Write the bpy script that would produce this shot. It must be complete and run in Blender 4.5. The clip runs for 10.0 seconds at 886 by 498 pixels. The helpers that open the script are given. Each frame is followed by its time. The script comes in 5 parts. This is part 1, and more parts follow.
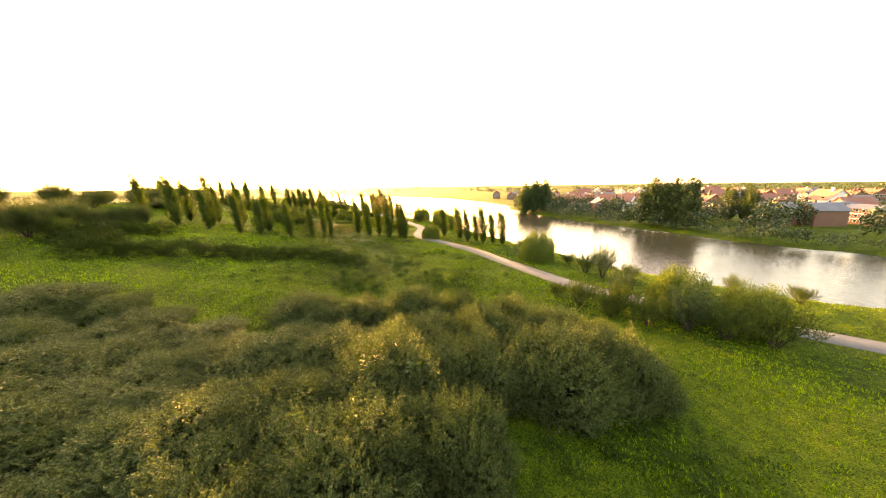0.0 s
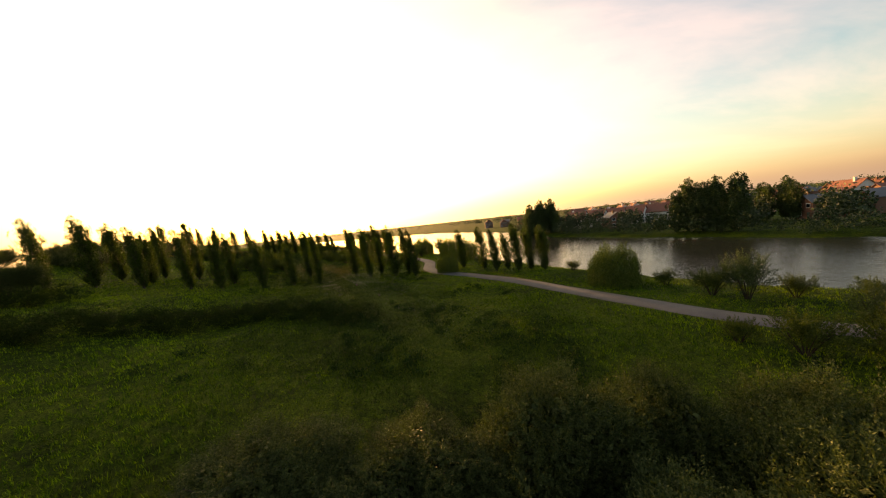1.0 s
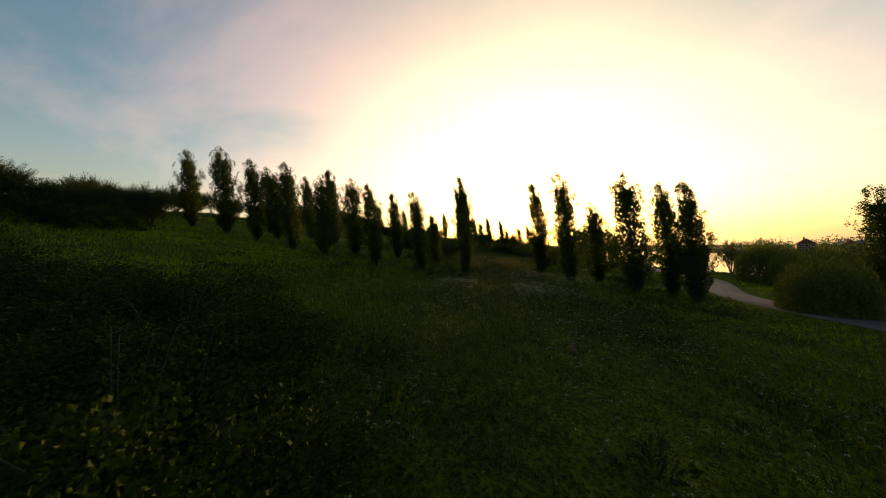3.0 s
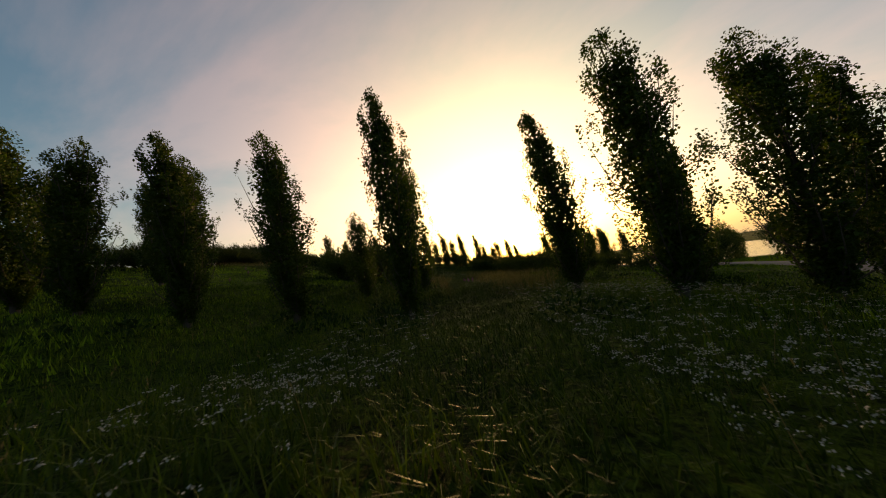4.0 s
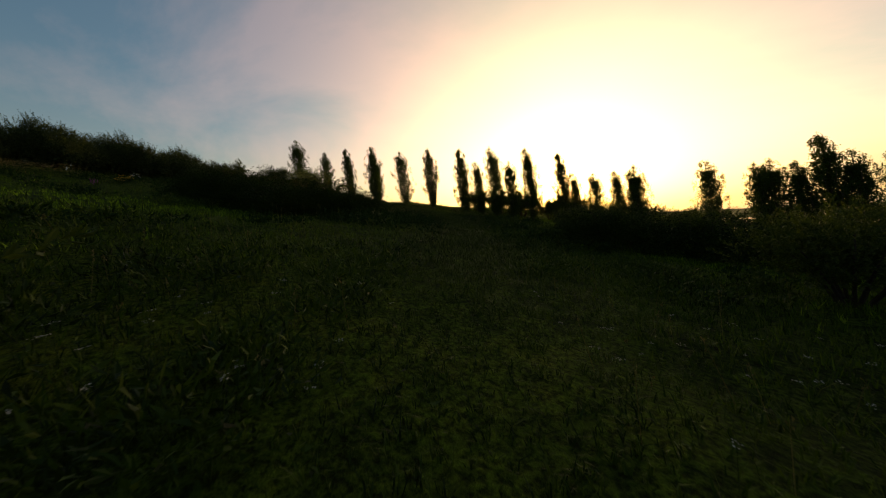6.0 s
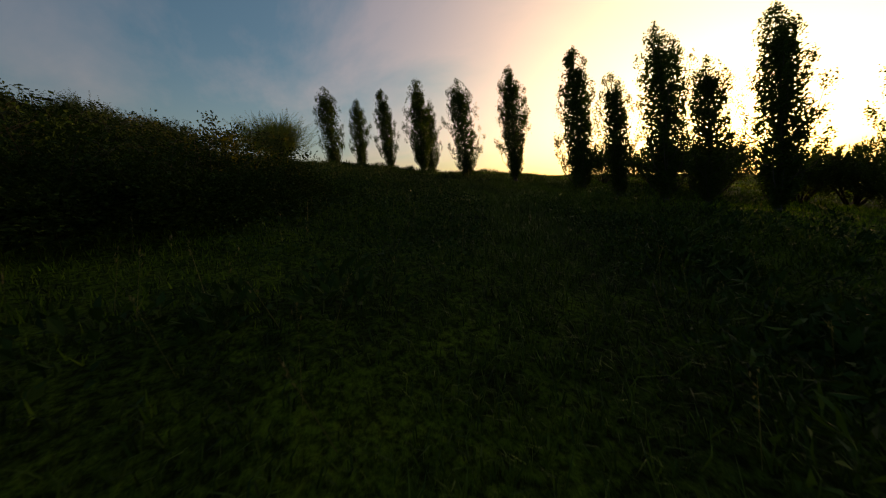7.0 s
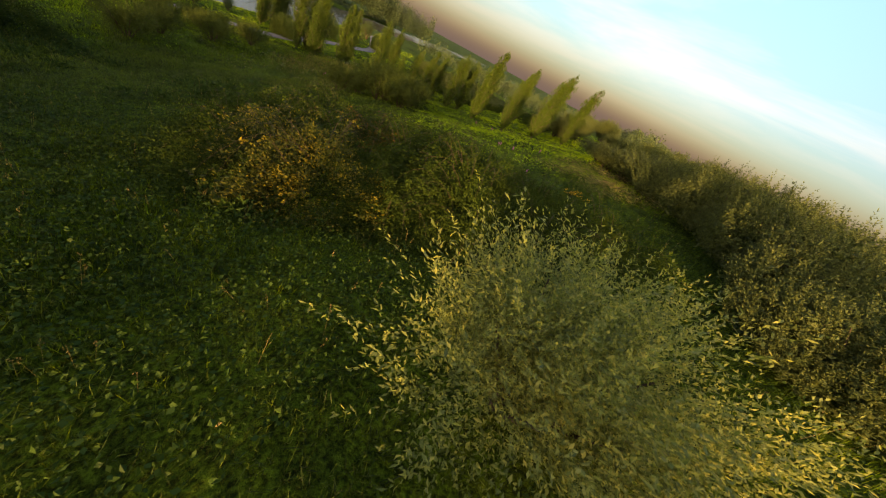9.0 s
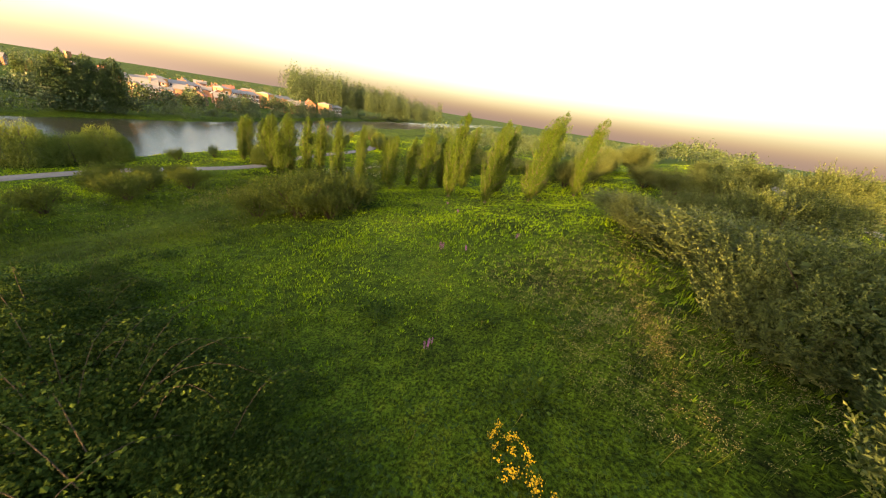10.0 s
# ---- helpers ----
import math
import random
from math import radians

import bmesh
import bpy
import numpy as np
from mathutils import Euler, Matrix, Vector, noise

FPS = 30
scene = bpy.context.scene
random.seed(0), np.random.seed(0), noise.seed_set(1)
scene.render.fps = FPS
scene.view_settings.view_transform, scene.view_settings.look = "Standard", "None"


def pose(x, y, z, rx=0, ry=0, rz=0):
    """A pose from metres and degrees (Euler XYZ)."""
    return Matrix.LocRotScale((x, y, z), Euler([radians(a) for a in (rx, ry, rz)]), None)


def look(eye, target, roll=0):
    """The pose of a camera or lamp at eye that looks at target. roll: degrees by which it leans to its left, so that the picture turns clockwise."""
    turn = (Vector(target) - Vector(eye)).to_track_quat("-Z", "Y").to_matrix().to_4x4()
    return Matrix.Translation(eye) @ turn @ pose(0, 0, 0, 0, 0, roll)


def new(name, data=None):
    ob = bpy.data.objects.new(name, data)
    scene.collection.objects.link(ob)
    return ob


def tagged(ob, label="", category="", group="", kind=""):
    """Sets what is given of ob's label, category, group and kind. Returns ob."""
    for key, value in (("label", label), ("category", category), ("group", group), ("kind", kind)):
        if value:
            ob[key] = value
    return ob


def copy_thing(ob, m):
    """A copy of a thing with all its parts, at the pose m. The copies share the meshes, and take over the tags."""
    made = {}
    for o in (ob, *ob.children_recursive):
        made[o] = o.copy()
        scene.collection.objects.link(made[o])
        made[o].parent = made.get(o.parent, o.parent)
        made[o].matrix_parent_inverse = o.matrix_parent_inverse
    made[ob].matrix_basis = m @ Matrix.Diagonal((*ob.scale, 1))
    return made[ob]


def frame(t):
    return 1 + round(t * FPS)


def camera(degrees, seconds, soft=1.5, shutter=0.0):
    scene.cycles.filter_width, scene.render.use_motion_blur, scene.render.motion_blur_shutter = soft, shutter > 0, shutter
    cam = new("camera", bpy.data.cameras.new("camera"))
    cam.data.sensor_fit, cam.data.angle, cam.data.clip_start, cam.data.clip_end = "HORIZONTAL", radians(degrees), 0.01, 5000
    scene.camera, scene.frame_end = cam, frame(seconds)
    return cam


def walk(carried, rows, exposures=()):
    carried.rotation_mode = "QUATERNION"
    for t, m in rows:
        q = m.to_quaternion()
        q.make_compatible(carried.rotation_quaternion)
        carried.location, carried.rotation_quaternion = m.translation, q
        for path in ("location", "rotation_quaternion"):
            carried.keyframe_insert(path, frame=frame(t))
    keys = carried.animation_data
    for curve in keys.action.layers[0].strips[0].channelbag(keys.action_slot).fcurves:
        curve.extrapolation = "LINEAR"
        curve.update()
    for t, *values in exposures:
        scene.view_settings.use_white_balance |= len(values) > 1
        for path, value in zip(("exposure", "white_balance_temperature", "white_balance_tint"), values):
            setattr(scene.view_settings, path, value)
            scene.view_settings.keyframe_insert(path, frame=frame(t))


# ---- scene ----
cam = camera(110.9, 10.0, soft=1.1, shutter=0.02)
PATH = [
    (0, (1.914, 6.307, 10.285), (2.093, 8.259, 9.885), -0.7),
    (0.5, (-0.886, 14.775, 8.792), (-0.704, 16.739, 8.460), -7.3),
    (1, (-2.700, 22.182, 7.334), (-2.428, 24.157, 7.167), -6.1),
    (1.5, (-2.199, 28.842, 4.874), (-2.568, 30.791, 4.618), 4.2),
    (2, (0.992, 36.785, 4.003), (-0.139, 38.417, 3.760), 18.7),
    (2.6, (-2.165, 45.415, 3.112), (-3.285, 47.066, 2.966), 7.7),
    (3.8, (-9.262, 62.145, 1.027), (-10.137, 63.935, 1.196), -8.3),
    (4, (-10.461, 65.008, 1.025), (-11.336, 66.798, 1.202), -8.1),
    (4.2, (-11.356, 67.736, 1.153), (-12.242, 69.521, 1.317), -7.8),
    (4.4, (-12.415, 70.847, 1.210), (-13.351, 72.614, 1.260), -8.1),
    (4.5, (-13.012, 72.168, 1.390), (-13.937, 73.940, 1.344), -8.3),
    (4.7, (-13.593, 74.940, 1.284), (-14.562, 76.681, 1.114), -7.4),
    (5, (-16.327, 79.952, 1.277), (-17.364, 81.652, 1.092), -4.7),
    (6.3, (-27.828, 101.575, 2.921), (-29.069, 103.136, 2.769), -3.8),
    (6.5, (-30.011, 104.932, 3.123), (-31.235, 106.511, 3.027), -7.8),
    (7, (-34.972, 112.475, 3.662), (-36.616, 113.560, 3.317), -3.1),
    (7.5, (-41.414, 119.660, 5.45), (-43.404, 119.510, 5.324), -0.5),
    (8, (-49.972, 124.092, 6.227), (-51.406, 122.710, 6.044), 21.3),
    (8.2, (-52.620, 123.504, 7.159), (-53.632, 121.820, 6.788), 27.7),
    (8.5, (-54.486, 122.333, 8.068), (-54.843, 120.512, 7.324), 31.7),
    (9, (-56.057, 118.366, 9.863), (-55.477, 116.763, 8.816), 28.2),
    (9.5, (-55.779, 111.834, 11.128), (-54.833, 110.398, 10.107), 17.1),
    (10, (-55.277, 104.423, 11.392), (-54.233, 102.921, 10.584), 8.9),
]
EXPOSURES = [(0.0, 3.55, 15500, 26), (0.5, 2.2, 14200, 23), (1.0, 1.05, 12000, 21), (1.5, 0.28, 10200, 18), (2.5, 0.15, 9400, 15), (4.5, -0.35, 8900, 14), (7.0, -0.5, 8300, 13), (7.5, 0.0, 8400, 15), (8.0, 0.35, 8400, 15), (8.5, 0.8, 9100, 18), (9.0, 1.7, 9600, 20), (9.5, 2.5, 10000, 18), (10.0, 2.8, 10000, 17)]
walk(cam, [(t, look(eye, goal, roll)) for t, eye, goal, roll in PATH], EXPOSURES)

# ---- world and sun ----
SUN_DIR = Vector((-0.251, 0.966, 0.060)).normalized()
world = bpy.data.worlds.new("evening_sky")
scene.world = world
world.use_nodes = True
wt = world.node_tree
wt.nodes.clear()


def wn(kind, **props):
    n = wt.nodes.new(kind)
    for k, v in props.items():
        if k == "operation":
            n.operation = v
        elif k == "blend_type":
            n.blend_type = v
        elif k == "data_type":
            n.data_type = v
    return n


sky = wn("ShaderNodeTexSky")
sky.sky_type = "NISHITA"
sky.sun_disc = False
sky.sun_elevation = radians(3.5)
sky.sun_rotation = radians(-14.6)
sky.air_density, sky.dust_density, sky.ozone_density = 1.0, 3.5, 3.0
coord = wn("ShaderNodeTexCoord")
split = wn("ShaderNodeSeparateXYZ")
wt.links.new(coord.outputs["Generated"], split.inputs[0])
lift = wn("ShaderNodeMath", operation="ADD")
lift.inputs[1].default_value = 0.12
wt.links.new(split.outputs["Z"], lift.inputs[0])
floor_ = wn("ShaderNodeMath", operation="MAXIMUM")
floor_.inputs[1].default_value = 0.04
wt.links.new(lift.outputs[0], floor_.inputs[0])
flat = wn("ShaderNodeVectorMath", operation="DIVIDE")
wt.links.new(coord.outputs["Generated"], flat.inputs[0])
three = wn("ShaderNodeCombineXYZ")
for k in range(3):
    wt.links.new(floor_.outputs[0], three.inputs[k])
wt.links.new(three.outputs[0], flat.inputs[1])
stretch = wn("ShaderNodeMapping")
stretch.inputs["Scale"].default_value = (0.55, 1.0, 0.25)
stretch.inputs["Rotation"].default_value = (0, 0, 0.5)
wt.links.new(flat.outputs[0], stretch.inputs[0])
puffs = wn("ShaderNodeTexNoise")
puffs.inputs["Scale"].default_value = 0.8
puffs.inputs["Detail"].default_value = 7.0
puffs.inputs["Roughness"].default_value = 0.58
puffs.inputs["Distortion"].default_value = 0.4
wt.links.new(stretch.outputs[0], puffs.inputs["Vector"])
ramp = wn("ShaderNodeValToRGB")
ramp.color_ramp.elements[0].position = 0.42
ramp.color_ramp.elements[1].position = 0.62
ramp.color_ramp.elements[1].color = (0.85, 0.85, 0.85, 1)
wt.links.new(puffs.outputs[0], ramp.inputs[0])
# warm haze low over the horizon
low = wn("ShaderNodeMapRange")
low.inputs["From Min"].default_value, low.inputs["From Max"].default_value = 0.0, 0.42
low.inputs["To Min"].default_value, low.inputs["To Max"].default_value = 1.0, 0.0
wt.links.new(split.outputs["Z"], low.inputs["Value"])
curve = wn("ShaderNodeMath", operation="POWER")
curve.inputs[1].default_value = 2.0
wt.links.new(low.outputs[0], curve.inputs[0])
hazed = wn("ShaderNodeMix", data_type="RGBA", blend_type="ADD")
toward = wn("ShaderNodeVectorMath", operation="DOT_PRODUCT")
wt.links.new(coord.outputs["Generated"], toward.inputs[0])
toward.inputs[1].default_value = tuple(SUN_DIR)
ahead = wn("ShaderNodeMath", operation="MAXIMUM")
ahead.inputs[1].default_value = 0.0
wt.links.new(toward.outputs["Value"], ahead.inputs[0])
side = wn("ShaderNodeMapRange")
side.inputs["From Min"].default_value, side.inputs["From Max"].default_value = -0.6, 0.9
side.inputs["To Min"].default_value, side.inputs["To Max"].default_value = 0.34, 1.0
wt.links.new(toward.outputs["Value"], side.inputs["Value"])
haze_amount = wn("ShaderNodeMath", operation="MULTIPLY")
wt.links.new(curve.outputs[0], haze_amount.inputs[0])
wt.links.new(side.outputs[0], haze_amount.inputs[1])
wt.links.new(haze_amount.outputs[0], hazed.inputs[0])
# bright thin cloud lit from behind, round the sun
veil = wn("ShaderNodeMath", operation="POWER")
veil.inputs[1].default_value = 6.5
wt.links.new(ahead.outputs[0], veil.inputs[0])
veiled = wn("ShaderNodeMix", data_type="RGBA", blend_type="ADD")
wt.links.new(veil.outputs[0], veiled.inputs[0])
deep = wn("ShaderNodeMix", data_type="RGBA", blend_type="MULTIPLY")
deep.inputs[0].default_value = 1.0
wt.links.new(sky.outputs[0], deep.inputs[6])
deep.inputs[7].default_value = (2.1, 2.25, 2.1, 1)
wt.links.new(deep.outputs[2], veiled.inputs[6])
veiled.inputs[7].default_value = (7.2, 5.5, 2.1, 1)
halo = wn("ShaderNodeMath", operation="POWER")
halo.inputs[1].default_value = 900.0
wt.links.new(ahead.outputs[0], halo.inputs[0])
ringed = wn("ShaderNodeMix", data_type="RGBA", blend_type="ADD")
wt.links.new(halo.outputs[0], ringed.inputs[0])
wt.links.new(veiled.outputs[2], ringed.inputs[6])
ringed.inputs[7].default_value = (40.0, 20.0, 5.0, 1)
wt.links.new(ringed.outputs[2], hazed.inputs[6])
hazed.inputs[7].default_value = (1.75, 1.42, 1.3, 1)
# the low sky away from the sun is duller
away = wn("ShaderNodeMapRange")
away.inputs["From Min"].default_value, away.inputs["From Max"].default_value = -0.75, 0.25
away.inputs["To Min"].default_value, away.inputs["To Max"].default_value = 1.0, 0.0
wt.links.new(toward.outputs["Value"], away.inputs["Value"])
height_ = wn("ShaderNodeMapRange")
height_.inputs["From Min"].default_value, height_.inputs["From Max"].default_value = 0.0, 0.5
height_.inputs["To Min"].default_value, height_.inputs["To Max"].default_value = 0.9, 0.1
wt.links.new(split.outputs["Z"], height_.inputs["Value"])
dull = wn("ShaderNodeMath", operation="MULTIPLY")
wt.links.new(away.outputs[0], dull.inputs[0])
wt.links.new(height_.outputs[0], dull.inputs[1])
evening = wn("ShaderNodeMix", data_type="RGBA", blend_type="MULTIPLY")
wt.links.new(dull.outputs[0], evening.inputs[0])
wt.links.new(hazed.outputs[2], evening.inputs[6])
evening.inputs[7].default_value = (0.36, 0.36, 0.44, 1)
cloud_lit = wn("ShaderNodeMix", data_type="RGBA", blend_type="MULTIPLY")
cloud_lit.inputs[0].default_value = 1.0
wt.links.new(evening.outputs[2], cloud_lit.inputs[6])
cloud_lit.inputs[7].default_value = (1.3, 0.98, 0.92, 1)
cloud_add = wn("ShaderNodeMix", data_type="RGBA", blend_type="ADD")
glow = wn("ShaderNodeMapRange")
glow.inputs["From Min"].default_value, glow.inputs["From Max"].default_value = -0.6, 0.9
glow.inputs["To Min"].default_value, glow.inputs["To Max"].default_value = 0.3, 1.0
wt.links.new(toward.outputs["Value"], glow.inputs["Value"])
wt.links.new(glow.outputs[0], cloud_add.inputs[0])
wt.links.new(cloud_lit.outputs[2], cloud_add.inputs[6])
cloud_add.inputs[7].default_value = (1.3, 0.9, 0.9, 1)
cloudy = wn("ShaderNodeMix", data_type="RGBA")
thin = wn("ShaderNodeMapRange")
thin.inputs["From Min"].default_value, thin.inputs["From Max"].default_value = 0.03, 0.2
wt.links.new(split.outputs["Z"], thin.inputs["Value"])
cover = wn("ShaderNodeMath", operation="MULTIPLY")
wt.links.new(ramp.outputs[0], cover.inputs[0])
wt.links.new(thin.outputs[0], cover.inputs[1])
wt.links.new(cover.outputs[0], cloudy.inputs[0])
wt.links.new(evening.outputs[2], cloudy.inputs[6])
wt.links.new(cloud_add.outputs[2], cloudy.inputs[7])
back = wn("ShaderNodeBackground")
back.inputs[1].default_value = 0.2
wt.links.new(cloudy.outputs[2], back.inputs[0])
wout = wn("ShaderNodeOutputWorld")
wt.links.new(back.outputs[0], wout.inputs[0])

sun_lamp = bpy.data.lights.new("low_sun", "SUN")
sun_lamp.energy = 5.0
sun_lamp.angle = radians(0.6)
sun_lamp.color = (1.0, 0.66, 0.34)
sun = new("low_sun", sun_lamp)
sun.rotation_euler = SUN_DIR.to_track_quat("Z", "Y").to_euler()

# ---- materials ----
MATS = {}


def base_mat(name):
    m = bpy.data.materials.new(name)
    m.use_nodes = True
    nt = m.node_tree
    nt.nodes.clear()
    MATS[name] = m
    return m, nt


def nnode(nt, kind, **v):
    n = nt.nodes.new(kind)
    for k, val in v.items():
        n.inputs[k].default_value = val
    return n


def two_scale(nt, ramp_cols, big, small, mix=0.5):
    """A colour ramp driven by noise at two sizes, in world metres."""
    geo = nt.nodes.new("ShaderNodeNewGeometry")
    a = nnode(nt, "ShaderNodeTexNoise", Scale=big, Detail=4.0, Roughness=0.6)
    b = nnode(nt, "ShaderNodeTexNoise", Scale=small, Detail=5.0, Roughness=0.65)
    nt.links.new(geo.outputs["Position"], a.inputs["Vector"])
    nt.links.new(geo.outputs["Position"], b.inputs["Vector"])
    m = nt.nodes.new("ShaderNodeMix")
    m.inputs[0].default_value = mix
    nt.links.new(a.outputs[0], m.inputs[2])
    nt.links.new(b.outputs[0], m.inputs[3])
    r = nt.nodes.new("ShaderNodeValToRGB")
    els = r.color_ramp.elements
    while len(els) < len(ramp_cols):
        els.new(0.5)
    for e, (p, c) in zip(els, ramp_cols):
        e.position, e.color = p, (*c, 1)
    nt.links.new(m.outputs[0], r.inputs[0])
    return r.outputs[0], b.outputs[0]


def solid_mat(name, ramp_cols, big, small, rough, bump=0.3, mix=0.5, spec=0.3, metal=0.0):
    m, nt = base_mat(name)
    col, fine = two_scale(nt, ramp_cols, big, small, mix)
    p = nnode(nt, "ShaderNodeBsdfPrincipled", Roughness=rough, Metallic=metal)
    p.inputs["Specular IOR Level"].default_value = spec
    nt.links.new(col, p.inputs["Base Color"])
    bp = nnode(nt, "ShaderNodeBump", Strength=bump, Distance=0.05)
    nt.links.new(fine, bp.inputs["Height"])
    nt.links.new(bp.outputs[0], p.inputs["Normal"])
    o = nt.nodes.new("ShaderNodeOutputMaterial")
    nt.links.new(p.outputs[0], o.inputs[0])
    return m


def leaf_mat(name, dark, mid, light, translucent=0.35, patch=0.25, gloss=0.08, blend=0.55, spread=(0.2, 0.5, 0.85)):
    """Leaves: colour by island and by a slow patch noise; light passes through them."""
    m, nt = base_mat(name)
    geo = nt.nodes.new("ShaderNodeNewGeometry")
    big = nnode(nt, "ShaderNodeTexNoise", Scale=patch, Detail=5.0, Roughness=0.65)
    nt.links.new(geo.outputs["Position"], big.inputs["Vector"])
    mx = nt.nodes.new("ShaderNodeMix")
    mx.inputs[0].default_value = blend
    nt.links.new(geo.outputs["Random Per Island"], mx.inputs[2])
    nt.links.new(big.outputs[0], mx.inputs[3])
    r = nt.nodes.new("ShaderNodeValToRGB")
    stops = tuple(zip(spread, (dark, mid, light)))
    while len(r.color_ramp.elements) < len(stops):
        r.color_ramp.elements.new(0.5)
    for e, (p, c) in zip(r.color_ramp.elements, stops):
        e.position, e.color = p, (*c, 1)
    nt.links.new(mx.outputs[0], r.inputs[0])
    d = nnode(nt, "ShaderNodeBsdfPrincipled", Roughness=0.55)
    d.inputs["Specular IOR Level"].default_value = gloss * 4
    t = nt.nodes.new("ShaderNodeBsdfTranslucent")
    warm = nt.nodes.new("ShaderNodeMix")
    warm.data_type, warm.blend_type = "RGBA", "MULTIPLY"
    warm.inputs[0].default_value = 1.0
    warm.inputs[7].default_value = (1.3, 1.35, 0.5, 1)
    nt.links.new(r.outputs[0], d.inputs["Base Color"])
    nt.links.new(r.outputs[0], warm.inputs[6])
    nt.links.new(warm.outputs[2], t.inputs[0])
    s = nt.nodes.new("ShaderNodeMixShader")
    s.inputs[0].default_value = translucent
    nt.links.new(d.outputs[0], s.inputs[1])
    nt.links.new(t.outputs[0], s.inputs[2])
    o = nt.nodes.new("ShaderNodeOutputMaterial")
    nt.links.new(s.outputs[0], o.inputs[0])
    return m


def plain_mat(name, col, rough=0.6, metal=0.0, vary=0.12, scale=3.0):
    lo, hi = [c * (1 - vary) for c in col], [min(1, c * (1 + vary)) for c in col]
    return solid_mat(name, ((0.3, lo), (0.7, hi)), scale * 0.2, scale * 4, rough, 0.15, 0.5, 0.3, metal)


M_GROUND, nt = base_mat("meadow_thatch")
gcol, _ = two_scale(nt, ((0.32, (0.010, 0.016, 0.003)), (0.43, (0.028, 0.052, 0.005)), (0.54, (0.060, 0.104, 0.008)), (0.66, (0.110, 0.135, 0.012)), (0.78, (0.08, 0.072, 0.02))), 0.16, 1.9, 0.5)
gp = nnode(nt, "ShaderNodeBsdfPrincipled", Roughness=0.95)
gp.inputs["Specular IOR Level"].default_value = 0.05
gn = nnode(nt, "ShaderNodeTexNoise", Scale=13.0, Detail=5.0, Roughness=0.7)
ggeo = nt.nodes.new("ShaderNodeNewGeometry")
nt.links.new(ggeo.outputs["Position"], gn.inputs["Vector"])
# fine dark gaps painted into the ground colour as shade between grass blades
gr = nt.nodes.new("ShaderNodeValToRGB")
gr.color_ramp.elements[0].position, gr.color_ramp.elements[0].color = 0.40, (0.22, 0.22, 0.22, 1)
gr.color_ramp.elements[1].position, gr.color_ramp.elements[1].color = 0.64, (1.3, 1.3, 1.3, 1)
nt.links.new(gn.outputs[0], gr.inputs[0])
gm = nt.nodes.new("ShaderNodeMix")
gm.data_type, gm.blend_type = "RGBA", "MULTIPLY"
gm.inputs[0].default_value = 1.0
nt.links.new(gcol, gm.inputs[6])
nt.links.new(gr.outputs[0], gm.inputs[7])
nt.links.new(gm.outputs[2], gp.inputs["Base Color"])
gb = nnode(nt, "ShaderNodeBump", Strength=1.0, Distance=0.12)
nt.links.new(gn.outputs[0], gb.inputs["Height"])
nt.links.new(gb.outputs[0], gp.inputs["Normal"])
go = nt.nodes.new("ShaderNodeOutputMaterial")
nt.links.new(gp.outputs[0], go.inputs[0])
M_PATH = solid_mat("worn_asphalt", ((0.35, (0.065, 0.062, 0.060)), (0.65, (0.115, 0.110, 0.104))), 0.6, 18.0, 0.85, 0.3)
M_POPLAR = leaf_mat("poplar_leaf", (0.017, 0.038, 0.006), (0.034, 0.063, 0.009), (0.056, 0.084, 0.011), 0.26, 0.25, 0.02)
M_POPLAR_FAR = leaf_mat("far_tree_leaf", (0.018, 0.036, 0.010), (0.035, 0.065, 0.016), (0.06, 0.09, 0.022), 0.25, 0.1)
M_FAR_WOOD = leaf_mat("far_wood_leaf", (0.014, 0.028, 0.008), (0.026, 0.048, 0.013), (0.042, 0.068, 0.018), 0.08, 0.06)
M_WILLOW = leaf_mat("grey_willow_leaf", (0.016, 0.027, 0.008), (0.046, 0.066, 0.021), (0.112, 0.134, 0.047), 0.22, 0.25, 0.02)
M_WEEP = leaf_mat("weeping_willow_leaf", (0.05, 0.075, 0.015), (0.09, 0.125, 0.025), (0.15, 0.17, 0.04), 0.35, 0.25, 0.02)
# lighter copy for one willow: golden evening sunlight put into the leaf colour
M_WILLOW_LIT = leaf_mat("sunlit_willow_leaf", (0.045, 0.072, 0.022), (0.125, 0.160, 0.044), (0.25, 0.25, 0.06), 0.36, 0.3, 0.05)
M_BRAMBLE = leaf_mat("bramble_leaf", (0.009, 0.018, 0.004), (0.020, 0.038, 0.007), (0.034, 0.052, 0.009), 0.1, 0.4, 0.005, 0.6)
M_SHORE = leaf_mat("shore_shrub_leaf", (0.020, 0.036, 0.009), (0.045, 0.068, 0.014), (0.095, 0.115, 0.025), 0.3, 0.35, 0.02)
M_YELLOW = leaf_mat("yellowing_leaf", (0.018, 0.030, 0.006), (0.048, 0.056, 0.010), (0.17, 0.135, 0.014), 0.35, 0.5, 0.03, 0.75, (0.36, 0.53, 0.68))
M_RUST = leaf_mat("rusty_leaf", (0.020, 0.028, 0.007), (0.050, 0.044, 0.010), (0.120, 0.062, 0.014), 0.3, 0.6, 0.02, 0.7, (0.34, 0.52, 0.68))
# grass in three tones: shade put into the near blades, sunlight into far ones
M_GRASS = leaf_mat("meadow_grass_blade", (0.009, 0.018, 0.003), (0.028, 0.054, 0.005), (0.068, 0.100, 0.009), 0.18, 0.17, 0.03, 0.72, (0.33, 0.48, 0.66))
M_GRASS_FAR = leaf_mat("lit_meadow_blade", (0.022, 0.048, 0.005), (0.080, 0.165, 0.008), (0.200, 0.300, 0.015), 0.12, 0.13, 0.015, 0.72, (0.37, 0.48, 0.60))
